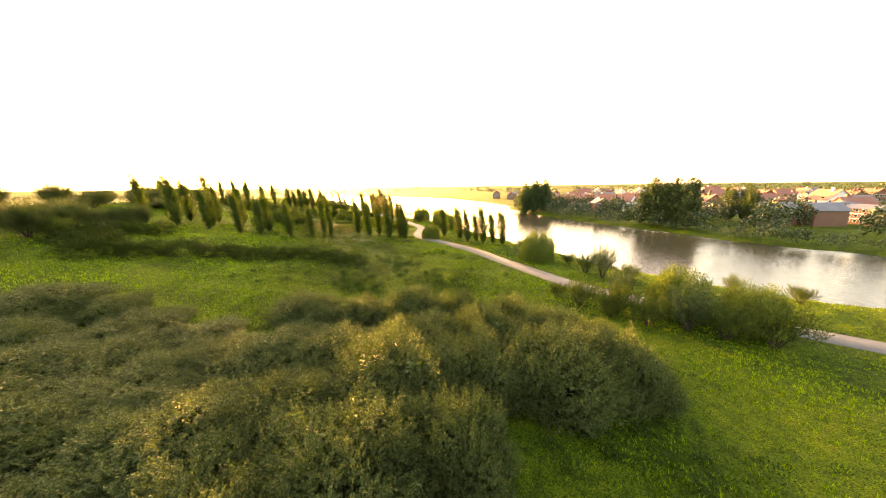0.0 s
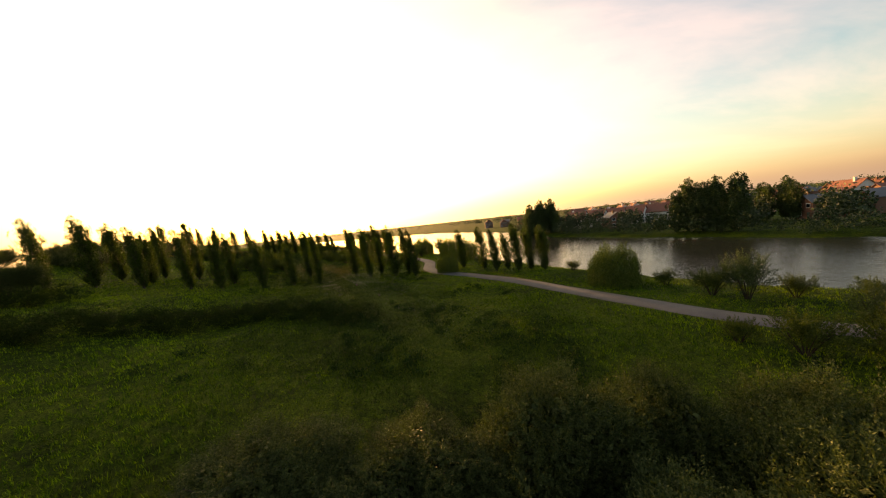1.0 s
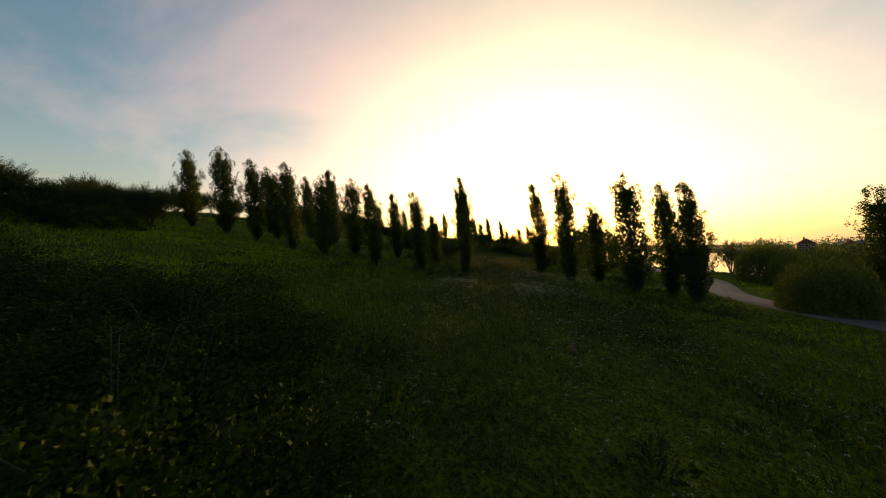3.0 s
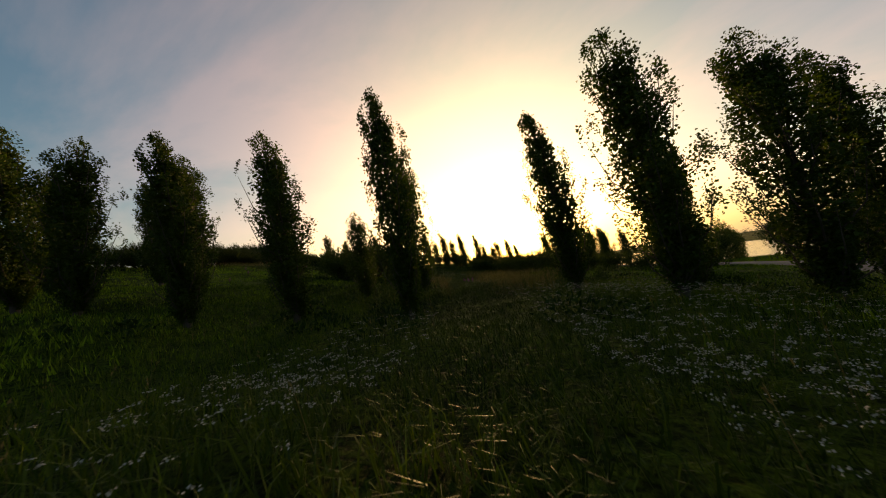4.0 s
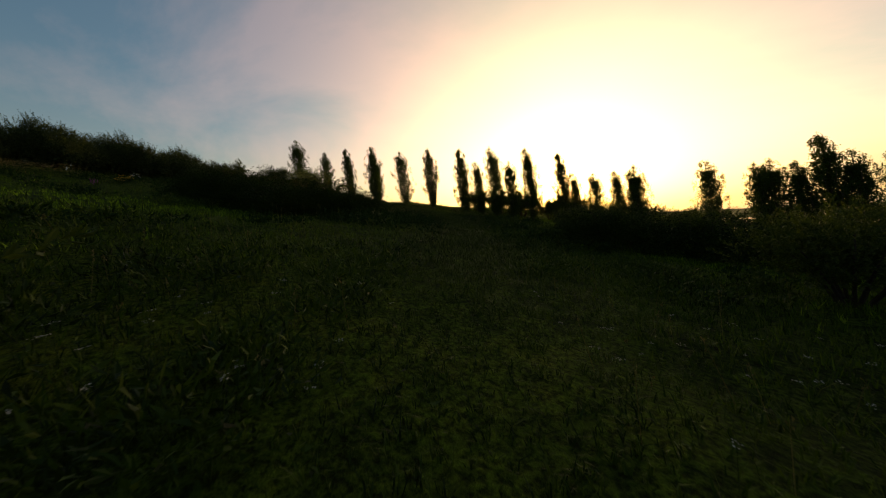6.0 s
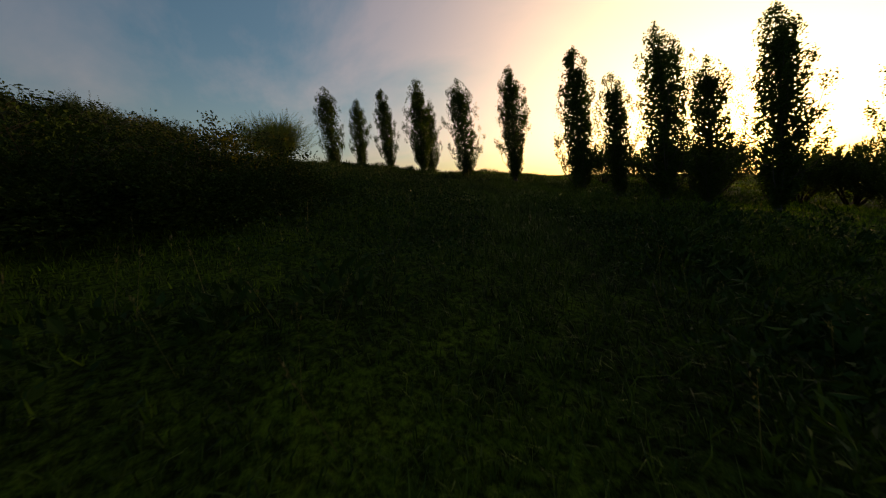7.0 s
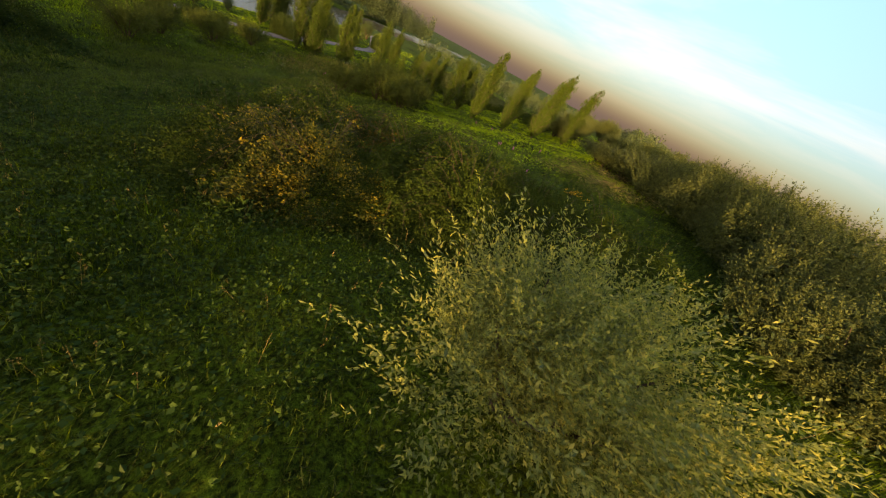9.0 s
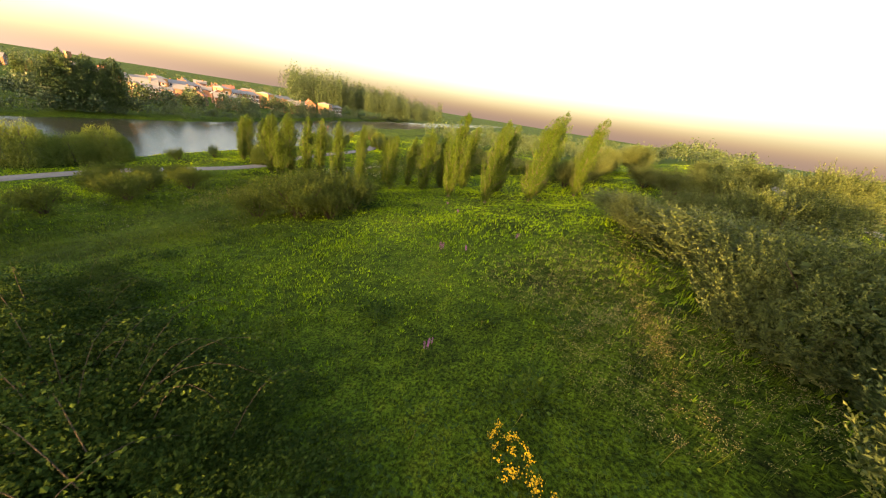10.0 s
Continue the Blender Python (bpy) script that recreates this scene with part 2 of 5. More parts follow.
M_GRASS_MID = leaf_mat("half_lit_meadow_blade", (0.011, 0.023, 0.003), (0.040, 0.080, 0.005), (0.105, 0.155, 0.010), 0.22, 0.15, 0.015, 0.72, (0.36, 0.48, 0.62))
M_BARK = solid_mat("grey_bark", ((0.3, (0.034, 0.029, 0.022)), (0.7, (0.085, 0.072, 0.056))), 2.0, 25.0, 0.9, 0.7)
M_CANE = solid_mat("bramble_cane", ((0.3, (0.022, 0.018, 0.010)), (0.7, (0.055, 0.038, 0.022))), 2.0, 25.0, 0.9, 0.4)

# water: dark, almost a mirror, with wind ripples
M_WATER, nt = base_mat("lake_water")
geo = nt.nodes.new("ShaderNodeNewGeometry")
rip = nnode(nt, "ShaderNodeTexNoise", Scale=1.6, Detail=4.0, Roughness=0.55)
rmap = nt.nodes.new("ShaderNodeMapping")
rmap.inputs["Scale"].default_value = (1.0, 0.45, 1.0)
nt.links.new(geo.outputs["Position"], rmap.inputs[0])
nt.links.new(rmap.outputs[0], rip.inputs["Vector"])
pw = nnode(nt, "ShaderNodeBsdfPrincipled", Roughness=0.1, IOR=1.33)
pw.inputs["Base Color"].default_value = (0.022, 0.024, 0.018, 1)
pw.inputs["Specular IOR Level"].default_value = 0.26
bw = nnode(nt, "ShaderNodeBump", Strength=0.6, Distance=0.15)
nt.links.new(rip.outputs[0], bw.inputs["Height"])
nt.links.new(bw.outputs[0], pw.inputs["Normal"])
ow = nt.nodes.new("ShaderNodeOutputMaterial")
nt.links.new(pw.outputs[0], ow.inputs[0])

# ---- lie of the land ----
SHORE_Y = [-2000, -150, -70, -20, 15, 30, 40, 48, 62, 75, 90, 105, 118, 130, 150, 200, 300, 420, 560, 600]
SHORE_X = [900, 150, 112, 95, 67, 52, 42, 35.5, 30, 26, 21, 17, 13, 8, -4, -34, -72, -118, -180, -150]
OVER_Y = [-2000, -150, -70, -20, 15, 40, 48, 60, 71, 90, 105, 128, 150, 176, 192, 205, 260, 352, 413, 531, 600]
OVER_X = [960, 185, 150, 128, 106, 92, 87, 80, 75, 72, 66, 61, 58, 57, 60, 66, 62, 42, 8, -100, -150]
SLOPE_U = [-400, -140, -120, -106, -96, -88, -80, -72, -64, -57, -52, -46, -40, -35, -29, -24, -19, -12, -8, -4, 0, 10, 25, 60]
SLOPE_Z = [-4.0, -3.6, -2.8, -1.4, 1.0, 3.2, 5.2, 6.8, 7.6, 7.1, 6.05, 4.65, 3.6, 2.75, 1.65, 0.75, 0.1, -0.2, -0.55, -1.2, -1.6, -2.1, -2.25, -2.4]
WATER_Z = -3.0
WAY = [(62, 2), (52, 11), (43.5, 19), (37.1, 25), (29, 33), (22.5, 41), (19.4, 48), (16.4, 56), (13.2, 65), (9, 72.5), (4.6, 78), (2.6, 84), (3.2, 91), (3.8, 98), (2.4, 105), (-0.2, 111.5), (-3, 118), (-9, 130), (-22, 150), (-47, 190)]


def smooth_line(pts, steps=8):
    out = []
    p = [pts[0]] + list(pts) + [pts[-1]]
    for k in range(1, len(p) - 2):
        for j in range(steps):
            t = j / steps
            out.append(tuple(0.5 * (2 * p[k][c] + (p[k + 1][c] - p[k - 1][c]) * t + (2 * p[k - 1][c] - 5 * p[k][c] + 4 * p[k + 1][c] - p[k + 2][c]) * t * t
                                    + (3 * p[k][c] - p[k - 1][c] - 3 * p[k + 1][c] + p[k + 2][c]) * t ** 3) for c in range(len(p[0]))))
    out.append(tuple(pts[-1]))
    return out


WAY_LINE = np.array(smooth_line(WAY))


def from_way(x, y):
    """Metres from the middle of the path."""
    x, y = np.asarray(x, float), np.asarray(y, float)
    best = np.full(np.broadcast(x, y).shape, 1e9)
    for a, b in zip(WAY_LINE[:-1], WAY_LINE[1:]):
        d = b - a
        t = np.clip(((x - a[0]) * d[0] + (y - a[1]) * d[1]) / (d @ d), 0, 1)
        best = np.minimum(best, np.hypot(x - a[0] - t * d[0], y - a[1] - t * d[1]))
    return best


def lattice(i, j, seed):
    h = (i.astype(np.int64) * 374761393 + j.astype(np.int64) * 668265263 + seed * 974634777) & 0x7FFFFFFF
    h = ((h ^ (h >> 13)) * 1274126177) & 0x7FFFFFFF
    return ((h ^ (h >> 16)) & 0xFFFF) / 65535.0


def vnoise(x, y, size, seed=0):
    u, v = np.asarray(x, float) / size, np.asarray(y, float) / size
    i, j = np.floor(u), np.floor(v)
    f, g = u - i, v - j
    f, g = f * f * (3 - 2 * f), g * g * (3 - 2 * g)
    a, b = lattice(i, j, seed), lattice(i + 1, j, seed)
    c, d = lattice(i, j + 1, seed), lattice(i + 1, j + 1, seed)
    return (a * (1 - f) + b * f) * (1 - g) + (c * (1 - f) + d * f) * g - 0.5


def gz(x, y, rough=True):
    """Height of the ground."""
    x, y = np.asarray(x, float), np.asarray(y, float)
    u = x + 0.12 * np.clip(y - 75, 0, 55) - 4.0 * np.clip((66 - y) / 16, 0, 1) * np.clip((-x - 18) / 20, 0, 1)
    z = np.interp(u, SLOPE_U, SLOPE_Z)
    z = np.where(z > 4, 4 + (z - 4) * np.interp(y, [60, 100, 116, 130, 150], [1.0, 1.0, 1.0, 0.7, 0.5]), z)
    near, over = np.interp(y, SHORE_Y, SHORE_X), np.interp(y, OVER_Y, OVER_X)
    z = np.where(x > near - 14, np.minimum(z, np.interp(x - near, [-14, -6, -1.5, 0, 3], [-2.0, -2.2, -2.6, -3.0, -4.5])), z)
    across = np.interp(x - over, [-3, 0, 2.5, 20, 200, 1500, 4000], [-4.5, -3.0, -2.3, -2.0, -1.0, 8.0, 14.0])
    z = np.where(x > 0.5 * (near + over), across, z)
    z = np.where(y > 600, np.interp(y, [600, 640, 1500, 4000], [-3.0, -2.0, 6.0, 14.0]), z)
    if rough:
        k = np.clip((from_way(x, y) - 1.6) / 2.5, 0, 1) * (np.hypot(x + 20, y - 70) < 260)
        z = z + k * (0.5 * vnoise(x, y, 9, 1) + 0.32 * vnoise(x, y, 3.1, 2) + 0.2 * vnoise(x, y, 1.3, 3))
    return z


def gz1(x, y):
    return float(gz(np.array([x]), np.array([y]))[0])


# ---- mesh helpers ----
def mesh_of(name, verts, faces, mat, smooth=False):
    """A mesh from arrays of corners and of faces with the same number of corners."""
    verts, faces = np.asarray(verts, np.float32), np.asarray(faces, np.int32)
    me = bpy.data.meshes.new(name)
    me.vertices.add(len(verts))
    me.vertices.foreach_set("co", verts.ravel())
    n, k = faces.shape
    me.loops.add(n * k)
    me.loops.foreach_set("vertex_index", faces.ravel())
    me.polygons.add(n)
    me.polygons.foreach_set("loop_start", np.arange(0, n * k, k, dtype=np.int32))
    me.polygons.foreach_set("use_smooth", np.full(n, smooth))
    me.update(calc_edges=True)
    me.materials.append(mat)
    return me


def child(name, mesh, parent, label=""):
    ob = new(name, mesh)
    ob.parent = parent
    return tagged(ob, label) if label else ob


def part(name, bm, material, parent, label=""):
    me = bpy.data.meshes.new(name)
    bm.to_mesh(me)
    bm.free()
    me.materials.append(material)
    return child(name, me, parent, label)


def unit(v):
    return v / np.maximum(np.linalg.norm(v, axis=-1, keepdims=True), 1e-9)


def leaves(P, D, length, width, rng):
    """Diamond leaves from P along D."""
    n = len(P)
    D = unit(D)
    side = unit(np.cross(D, rng.normal(size=(n, 3))))
    L, W = np.reshape(length * np.ones(n), (n, 1)), np.reshape(width * np.ones(n), (n, 1))
    droop = np.cross(D, side) * L * rng.uniform(-0.25, 0.25, (n, 1))
    a, b, c, d = P, P + D * L * 0.5 + side * W * 0.5 + droop, P + D * L, P + D * L * 0.5 - side * W * 0.5 + droop
    V = np.stack([a, b, c, d], 1).reshape(-1, 3)
    return V, np.arange(4 * n).reshape(n, 4)


def tubes(lines, sides=6):
    """Tapered tubes: each line is a list of (point, radius)."""
    V, F = [], []
    for line in lines:
        pts = np.array([p for p, _ in line], float)
        tan = unit(np.gradient(pts, axis=0))
        ref = np.array([0.31, 0.83, 0.2])
        for k, (p, r) in enumerate(line):
            s = unit(np.cross(tan[k], ref))
            t = np.cross(tan[k], s)
            for j in range(sides):
                an = 2 * math.pi * j / sides
                V.append(pts[k] + r * (math.cos(an) * s + math.sin(an) * t))
        o = len(V) - sides * len(line)
        for k in range(len(line) - 1):
            for j in range(sides):
                j2 = (j + 1) % sides
                F.append((o + k * sides + j, o + k * sides + j2, o + (k + 1) * sides + j2, o + (k + 1) * sides + j))
    return np.array(V), np.array(F)


def place(x, y, size=1.0, turn=0.0, sink=0.06, wide=1.0):
    return pose(x, y, gz1(x, y) - sink, 0, 0, turn) @ Matrix.Diagonal((size * wide, size * wide, size, 1))


# ---- ground, lake, path ----
def graded(lo, hi, step, far):
    mid = list(np.arange(lo, hi + 0.01, step))
    out, d, p = [], step, hi
    while p < far:
        d *= 1.18
        p += d
        out.append(min(p, far))
    back_, d, p = [], step, lo
    while p > -far:
        d *= 1.18
        p -= d
        back_.append(max(p, -far))
    return np.array(back_[::-1] + mid + out)


gx, gy = graded(-92, 52, 0.7, 4200), graded(2, 142, 0.7, 4200)
GX, GY = np.meshgrid(gx, gy)
GZ = gz(GX, GY)
nx, ny = len(gx), len(gy)
quad = (np.arange(ny - 1)[:, None] * nx + np.arange(nx - 1)[None, :]).ravel()
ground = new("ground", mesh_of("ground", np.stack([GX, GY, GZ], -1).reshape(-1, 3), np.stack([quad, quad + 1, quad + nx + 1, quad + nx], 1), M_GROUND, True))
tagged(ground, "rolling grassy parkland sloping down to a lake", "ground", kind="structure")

wy = np.unique(np.concatenate([np.linspace(-2000, 600, 40), np.linspace(-160, 600, 120)]))
wl, wr = np.interp(wy, SHORE_Y, SHORE_X) - 3, np.interp(wy, OVER_Y, OVER_X) + 3
WV = np.concatenate([np.stack([wl, wy, np.full_like(wy, WATER_Z)], 1), np.stack([wr, wy, np.full_like(wy, WATER_Z)], 1)])
k = np.arange(len(wy) - 1)
lake = new("water", mesh_of("water", WV, np.stack([k, k + len(wy), k + len(wy) + 1, k + 1], 1), M_WATER))
tagged(lake, "long lake of dark rippled water reflecting the evening sky", "lake", kind="structure")

line = WAY_LINE
tang = unit(np.gradient(line, axis=0))
nrm = np.stack([-tang[:, 1], tang[:, 0]], 1)
PV = []
for off, up in ((-1.45, -0.12), (-1.3, 0.05), (0, 0.075), (1.3, 0.05), (1.45, -0.12)):
    q = line + nrm * off
    PV.append(np.stack([q[:, 0], q[:, 1], gz(line[:, 0], line[:, 1], False) + up], 1))
PV = np.stack(PV, 1).reshape(-1, 3)
k = (np.arange(len(line) - 1)[:, None] * 5 + np.arange(4)[None, :]).ravel()
path_ob = new("path", mesh_of("path", PV, np.stack([k, k + 1, k + 6, k + 5], 1), M_PATH, True))
tagged(path_ob, "narrow grey asphalt footpath winding along the lake", "path", kind="structure")


# ---- trees and shrubs ----
def poplar(seed, height, n_leaf, mat=M_POPLAR, lean=0.8, plump=1.0, leaf=0.08):
    """An upright poplar: a short trunk, steep limbs and a narrow ragged crown, bent by the wind towards -x."""
    rng = np.random.default_rng(seed)

    def bend(p):
        p = np.array(p, float)
        t = np.maximum(p[..., 2], 0) / height
        p[..., 0] -= lean * t ** 1.7
        return p

    limbs, tips = [], []
    trunk_line = [(bend((0, 0, z * height)), r) for z, r in ((-0.02, 0.15), (0.06, 0.12), (0.3, 0.09), (0.6, 0.05), (0.95, 0.012))]
    n_l = 46
    prof = ([0.03, 0.12, 0.25, 0.42, 0.58, 0.75, 0.88, 0.96, 1.0], [0.012, 0.050, 0.100, 0.138, 0.136, 0.106, 0.068, 0.034, 0.006])
    for k in range(n_l):
        zt = 0.10 + 0.89 * ((k + rng.uniform(0, 1)) / n_l)
        an = 2.4 * k + rng.uniform(-0.6, 0.6)
        out = plump * height * np.interp(zt, *prof) * rng.uniform(0.62, 1.15)
        z0 = max(0.04, zt - rng.uniform(0.16, 0.30))
        a = np.array([0, 0, z0 * height])
        b = np.array([math.cos(an) * out, math.sin(an) * out, zt * height])
        tips.append((a, b))
        m = (a + b) / 2 + np.array([math.cos(an), math.sin(an), -0.4]) * out * 0.25
        limbs.append([(bend(a), 0.026), (bend(m), 0.016), (bend(b), 0.004)])
    A, B = np.array([t[0] for t in tips]), np.array([t[1] for t in tips])
    n_t = 380
    on = rng.integers(0, n_l, n_t)
    t = rng.beta(1.5, 0.9, (n_t, 1)) * 1.04
    tuft = A[on] + (B[on] - A[on]) * t + rng.normal(size=(n_t, 3)) * height * 0.012 * plump * np.array([1, 1, 1.4])
    which = rng.integers(0, n_t, n_leaf)
    P = tuft[which] + rng.normal(size=(n_leaf, 3)) * np.array([0.08, 0.08, 0.16]) * height / 8
    lim = plump * height * np.interp(P[:, 2] / height, *prof) * 1.18 + 0.04
    r = np.hypot(P[:, 0], P[:, 1])
    P[:, :2] *= np.minimum(1, lim / np.maximum(r, 1e-6))[:, None]
    P[:, 2] = np.clip(P[:, 2], 0.035 * height, 0.99 * height + 0.03 * height * rng.uniform(-1, 1, len(P)))
    D = unit((B - A)[on][which]) * 0.5 + rng.normal(size=(n_leaf, 3)) * 0.8
    size = leaf * rng.uniform(0.65, 1.25, n_leaf)
    # shaded leaves deep inside the crown
    n_in = n_leaf // 5
    zi = rng.uniform(0.05, 0.84, n_in)
    ri = plump * height * np.interp(zi, *prof) * np.sqrt(rng.uniform(0, 0.34, n_in))
    ai = rng.uniform(0, 2 * math.pi, n_in)
    P = np.concatenate([P, np.stack([np.cos(ai) * ri, np.sin(ai) * ri, zi * height], 1)])
    D = np.concatenate([D, rng.normal(size=(n_in, 3))])
    size = np.concatenate([size, np.full(n_in, leaf * 1.85)])
    V, F = leaves(bend(P), D, size, size * 0.85, rng)
    tree = new("poplar_tree")
    child("trunk", mesh_of("trunk", *tubes([trunk_line], 7), M_BARK, True), tree)
    child("branchwork", mesh_of("branchwork", *tubes(limbs, 5), M_BARK, True), tree)
    child("crown", mesh_of("crown", V, F, mat), tree)
    return tree


def willow(seed, w, h, shoots, per, mat=M_WILLOW, spike=1.0, leaf=0.13, lean=0.25, name="willow_shrub"):
    """A bushy grey willow: stems from the base, a rounded crown of upright leafy shoots."""
    rng = np.random.default_rng(seed)
    # a rounded skirt, and above it the leafy ends of the main limbs, each a lobe of its own
    el, az = np.arcsin(rng.uniform(-0.95, 0.80, shoots)), rng.uniform(0, 2 * math.pi, shoots)
    rad = rng.uniform(0.25, 1.0, shoots) ** 0.4
    lump = 1 + 0.22 * np.sin(3 * az + seed) + 0.15 * np.sin(5 * az + 2 * el + seed * 2)
    c = np.array([0, 0, h * 0.5])
    S = c + np.stack([np.cos(az) * np.cos(el) * w * 0.40 * lump * rad, np.sin(az) * np.cos(el) * w * 0.40 * lump * rad, np.sin(el) * h * 0.42 * rad], 1)
    up = unit(np.stack([np.cos(az) * np.cos(el) * 0.6, np.sin(az) * np.cos(el) * 0.6, 0.85 + 0.4 * np.sin(el)], 1) + rng.normal(size=(shoots, 3)) * 0.2)
    n_limb = 9
    la = 2 * math.pi * (np.arange(n_limb) + rng.uniform(-0.3, 0.3, n_limb)) / n_limb
    reach = w * 0.44 * np.where(np.arange(n_limb) % 3 == 0, 0.35, 1.0) * rng.uniform(0.65, 1.05, n_limb)
    tip = np.stack([np.cos(la) * reach, np.sin(la) * reach, h * (0.92 - 0.30 * (reach / (w * 0.5)) ** 2) * rng.uniform(0.82, 1.1, n_limb)], 1)
    lobe = rng.integers(0, n_limb, shoots)
    high = rng.uniform(size=shoots) < 0.55
    along = rng.uniform(0.42, 1.0, (shoots, 1))
    root = np.array([0, 0, h * 0.12])
    L = root + (tip[lobe] - root) * along + rng.normal(size=(shoots, 3)) * np.array([w, w, h]) * (0.115 - 0.075 * along)
    S = np.where(high[:, None], L, S)
    up = np.where(high[:, None], unit(unit(tip - root)[lobe] * 0.75 + np.array([0, 0, 0.5]) + rng.normal(size=(shoots, 3)) * 0.26), up)
    ln = h * 0.22 * spike * rng.uniform(0.6, 1.5, shoots)
    n = shoots * per
    i = np.repeat(np.arange(shoots), per)
    t = np.tile(np.linspace(0, 1, per), shoots)[:, None]
    P = S[i] + up[i] * ln[i][:, None] * t + rng.normal(size=(n, 3)) * 0.014 * h * (1.2 - t)
    P[:, 0] -= lean * (P[:, 2] / h) ** 1.5
    P[:, 2] = np.maximum(P[:, 2], 0.08)
    D = up[i] * 0.9 + rng.normal(size=(n, 3)) * 0.5
    V, F = leaves(P, D, leaf * rng.uniform(0.7, 1.4, n), leaf * 0.34 * rng.uniform(0.8, 1.3, n), rng)
    m = int(shoots * 5)
    i = rng.integers(0, shoots, m)
    P = c + (S[i] - c) * rng.uniform(0.3, 0.95, (m, 1)) + rng.normal(size=(m, 3)) * 0.05 * h
    P[:, 2] = np.maximum(P[:, 2], 0.1)
    V2, F2 = leaves(P, rng.normal(size=(m, 3)) + np.array([0, 0, 0.8]), leaf * 1.3, leaf * 0.6, rng)
    V, F = np.concatenate([V, V2]), np.concatenate([F, F2 + len(V)])
    stems = []
    for k in range(9):
        an = 2 * math.pi * k / 9 + rng.uniform(-0.3, 0.3)
        e = np.array([math.cos(an) * w * 0.3, math.sin(an) * w * 0.3, h * rng.uniform(0.55, 0.8)])
        stems.append([(np.array([math.cos(an) * 0.12, math.sin(an) * 0.12, -0.1]), 0.06), (e * np.array([0.45, 0.45, 0.45]), 0.045), (e, 0.015)])
    bush = new(name)
    child("stem", mesh_of("stem", *tubes(stems, 5), M_CANE, True), bush)
    child("crown", mesh_of("crown", V, F, mat), bush)
    return bush


def mound(seed, w, h, shoots, per, mat=M_WILLOW, leaf=0.125):
    """A broad low willow: a lumpy dome closed by short upright leafy shoots."""
    rng = np.random.default_rng(seed)
    az, up_ = rng.uniform(0, 2 * math.pi, shoots), rng.uniform(0.0, 1.0, shoots)
    el = np.arcsin(up_)
    lump = 1 + 0.13 * np.sin(3 * az + 2.2 * el + seed) + 0.10 * np.sin(5 * az - 3 * el + 2 * seed) + 0.07 * np.sin(9 * az + 5 * el)
    rad = lump * (0.80 + 0.14 * rng.uniform(0, 1, shoots) ** 0.6)
    S = np.stack([np.cos(az) * np.cos(el) * w * 0.5 * rad, np.sin(az) * np.cos(el) * w * 0.5 * rad, 0.06 * h + np.sin(el) * h * 0.86 * rad], 1)
    D = unit(np.stack([np.cos(az) * np.cos(el) * 0.55, np.sin(az) * np.cos(el) * 0.55, 0.75 + 0.3 * np.sin(el)], 1) + rng.normal(size=(shoots, 3)) * 0.16)
    ln = rng.uniform(0.45, 1.2, shoots)
    i, t = np.repeat(np.arange(shoots), per), np.tile(np.linspace(0, 1, per), shoots)[:, None]
    n = len(i)
    P = S[i] + D[i] * ln[i][:, None] * t + rng.normal(size=(n, 3)) * 0.035
    P[:, 0] -= 0.3 * (P[:, 2] / h) ** 1.5
    V, F = leaves(P, D[i] * 0.8 + rng.normal(size=(n, 3)) * 0.5, leaf * rng.uniform(0.7, 1.35, n) * (1.15 - 0.4 * t[:, 0]), leaf * 0.36, rng)
    m = shoots * 4
    j = rng.integers(0, shoots, m)
    Q = S[j] * rng.uniform(0.72, 1.0, (m, 1)) + rng.normal(size=(m, 3)) * 0.06
    V2, F2 = leaves(Q, rng.normal(size=(m, 3)), leaf * 2.2, leaf * 1.5, rng)
    lines = []
    for k in range(11):
        a = 2 * math.pi * k / 11 + rng.uniform(-0.25, 0.25)
        e = np.array([math.cos(a) * w * 0.34, math.sin(a) * w * 0.34, h * rng.uniform(0.5, 0.75)])
        lines.append([(np.array([math.cos(a) * 0.2, math.sin(a) * 0.2, -0.15]), 0.06), (e * 0.5, 0.04), (e, 0.014)])
    shrub = new("willow_shrub")
    child("stem", mesh_of("stem", *tubes(lines, 5), M_CANE, True), shrub)
    child("crown", mesh_of("crown", np.concatenate([V, V2]), np.concatenate([F, F2 + len(V)]), mat), shrub)
    return shrub


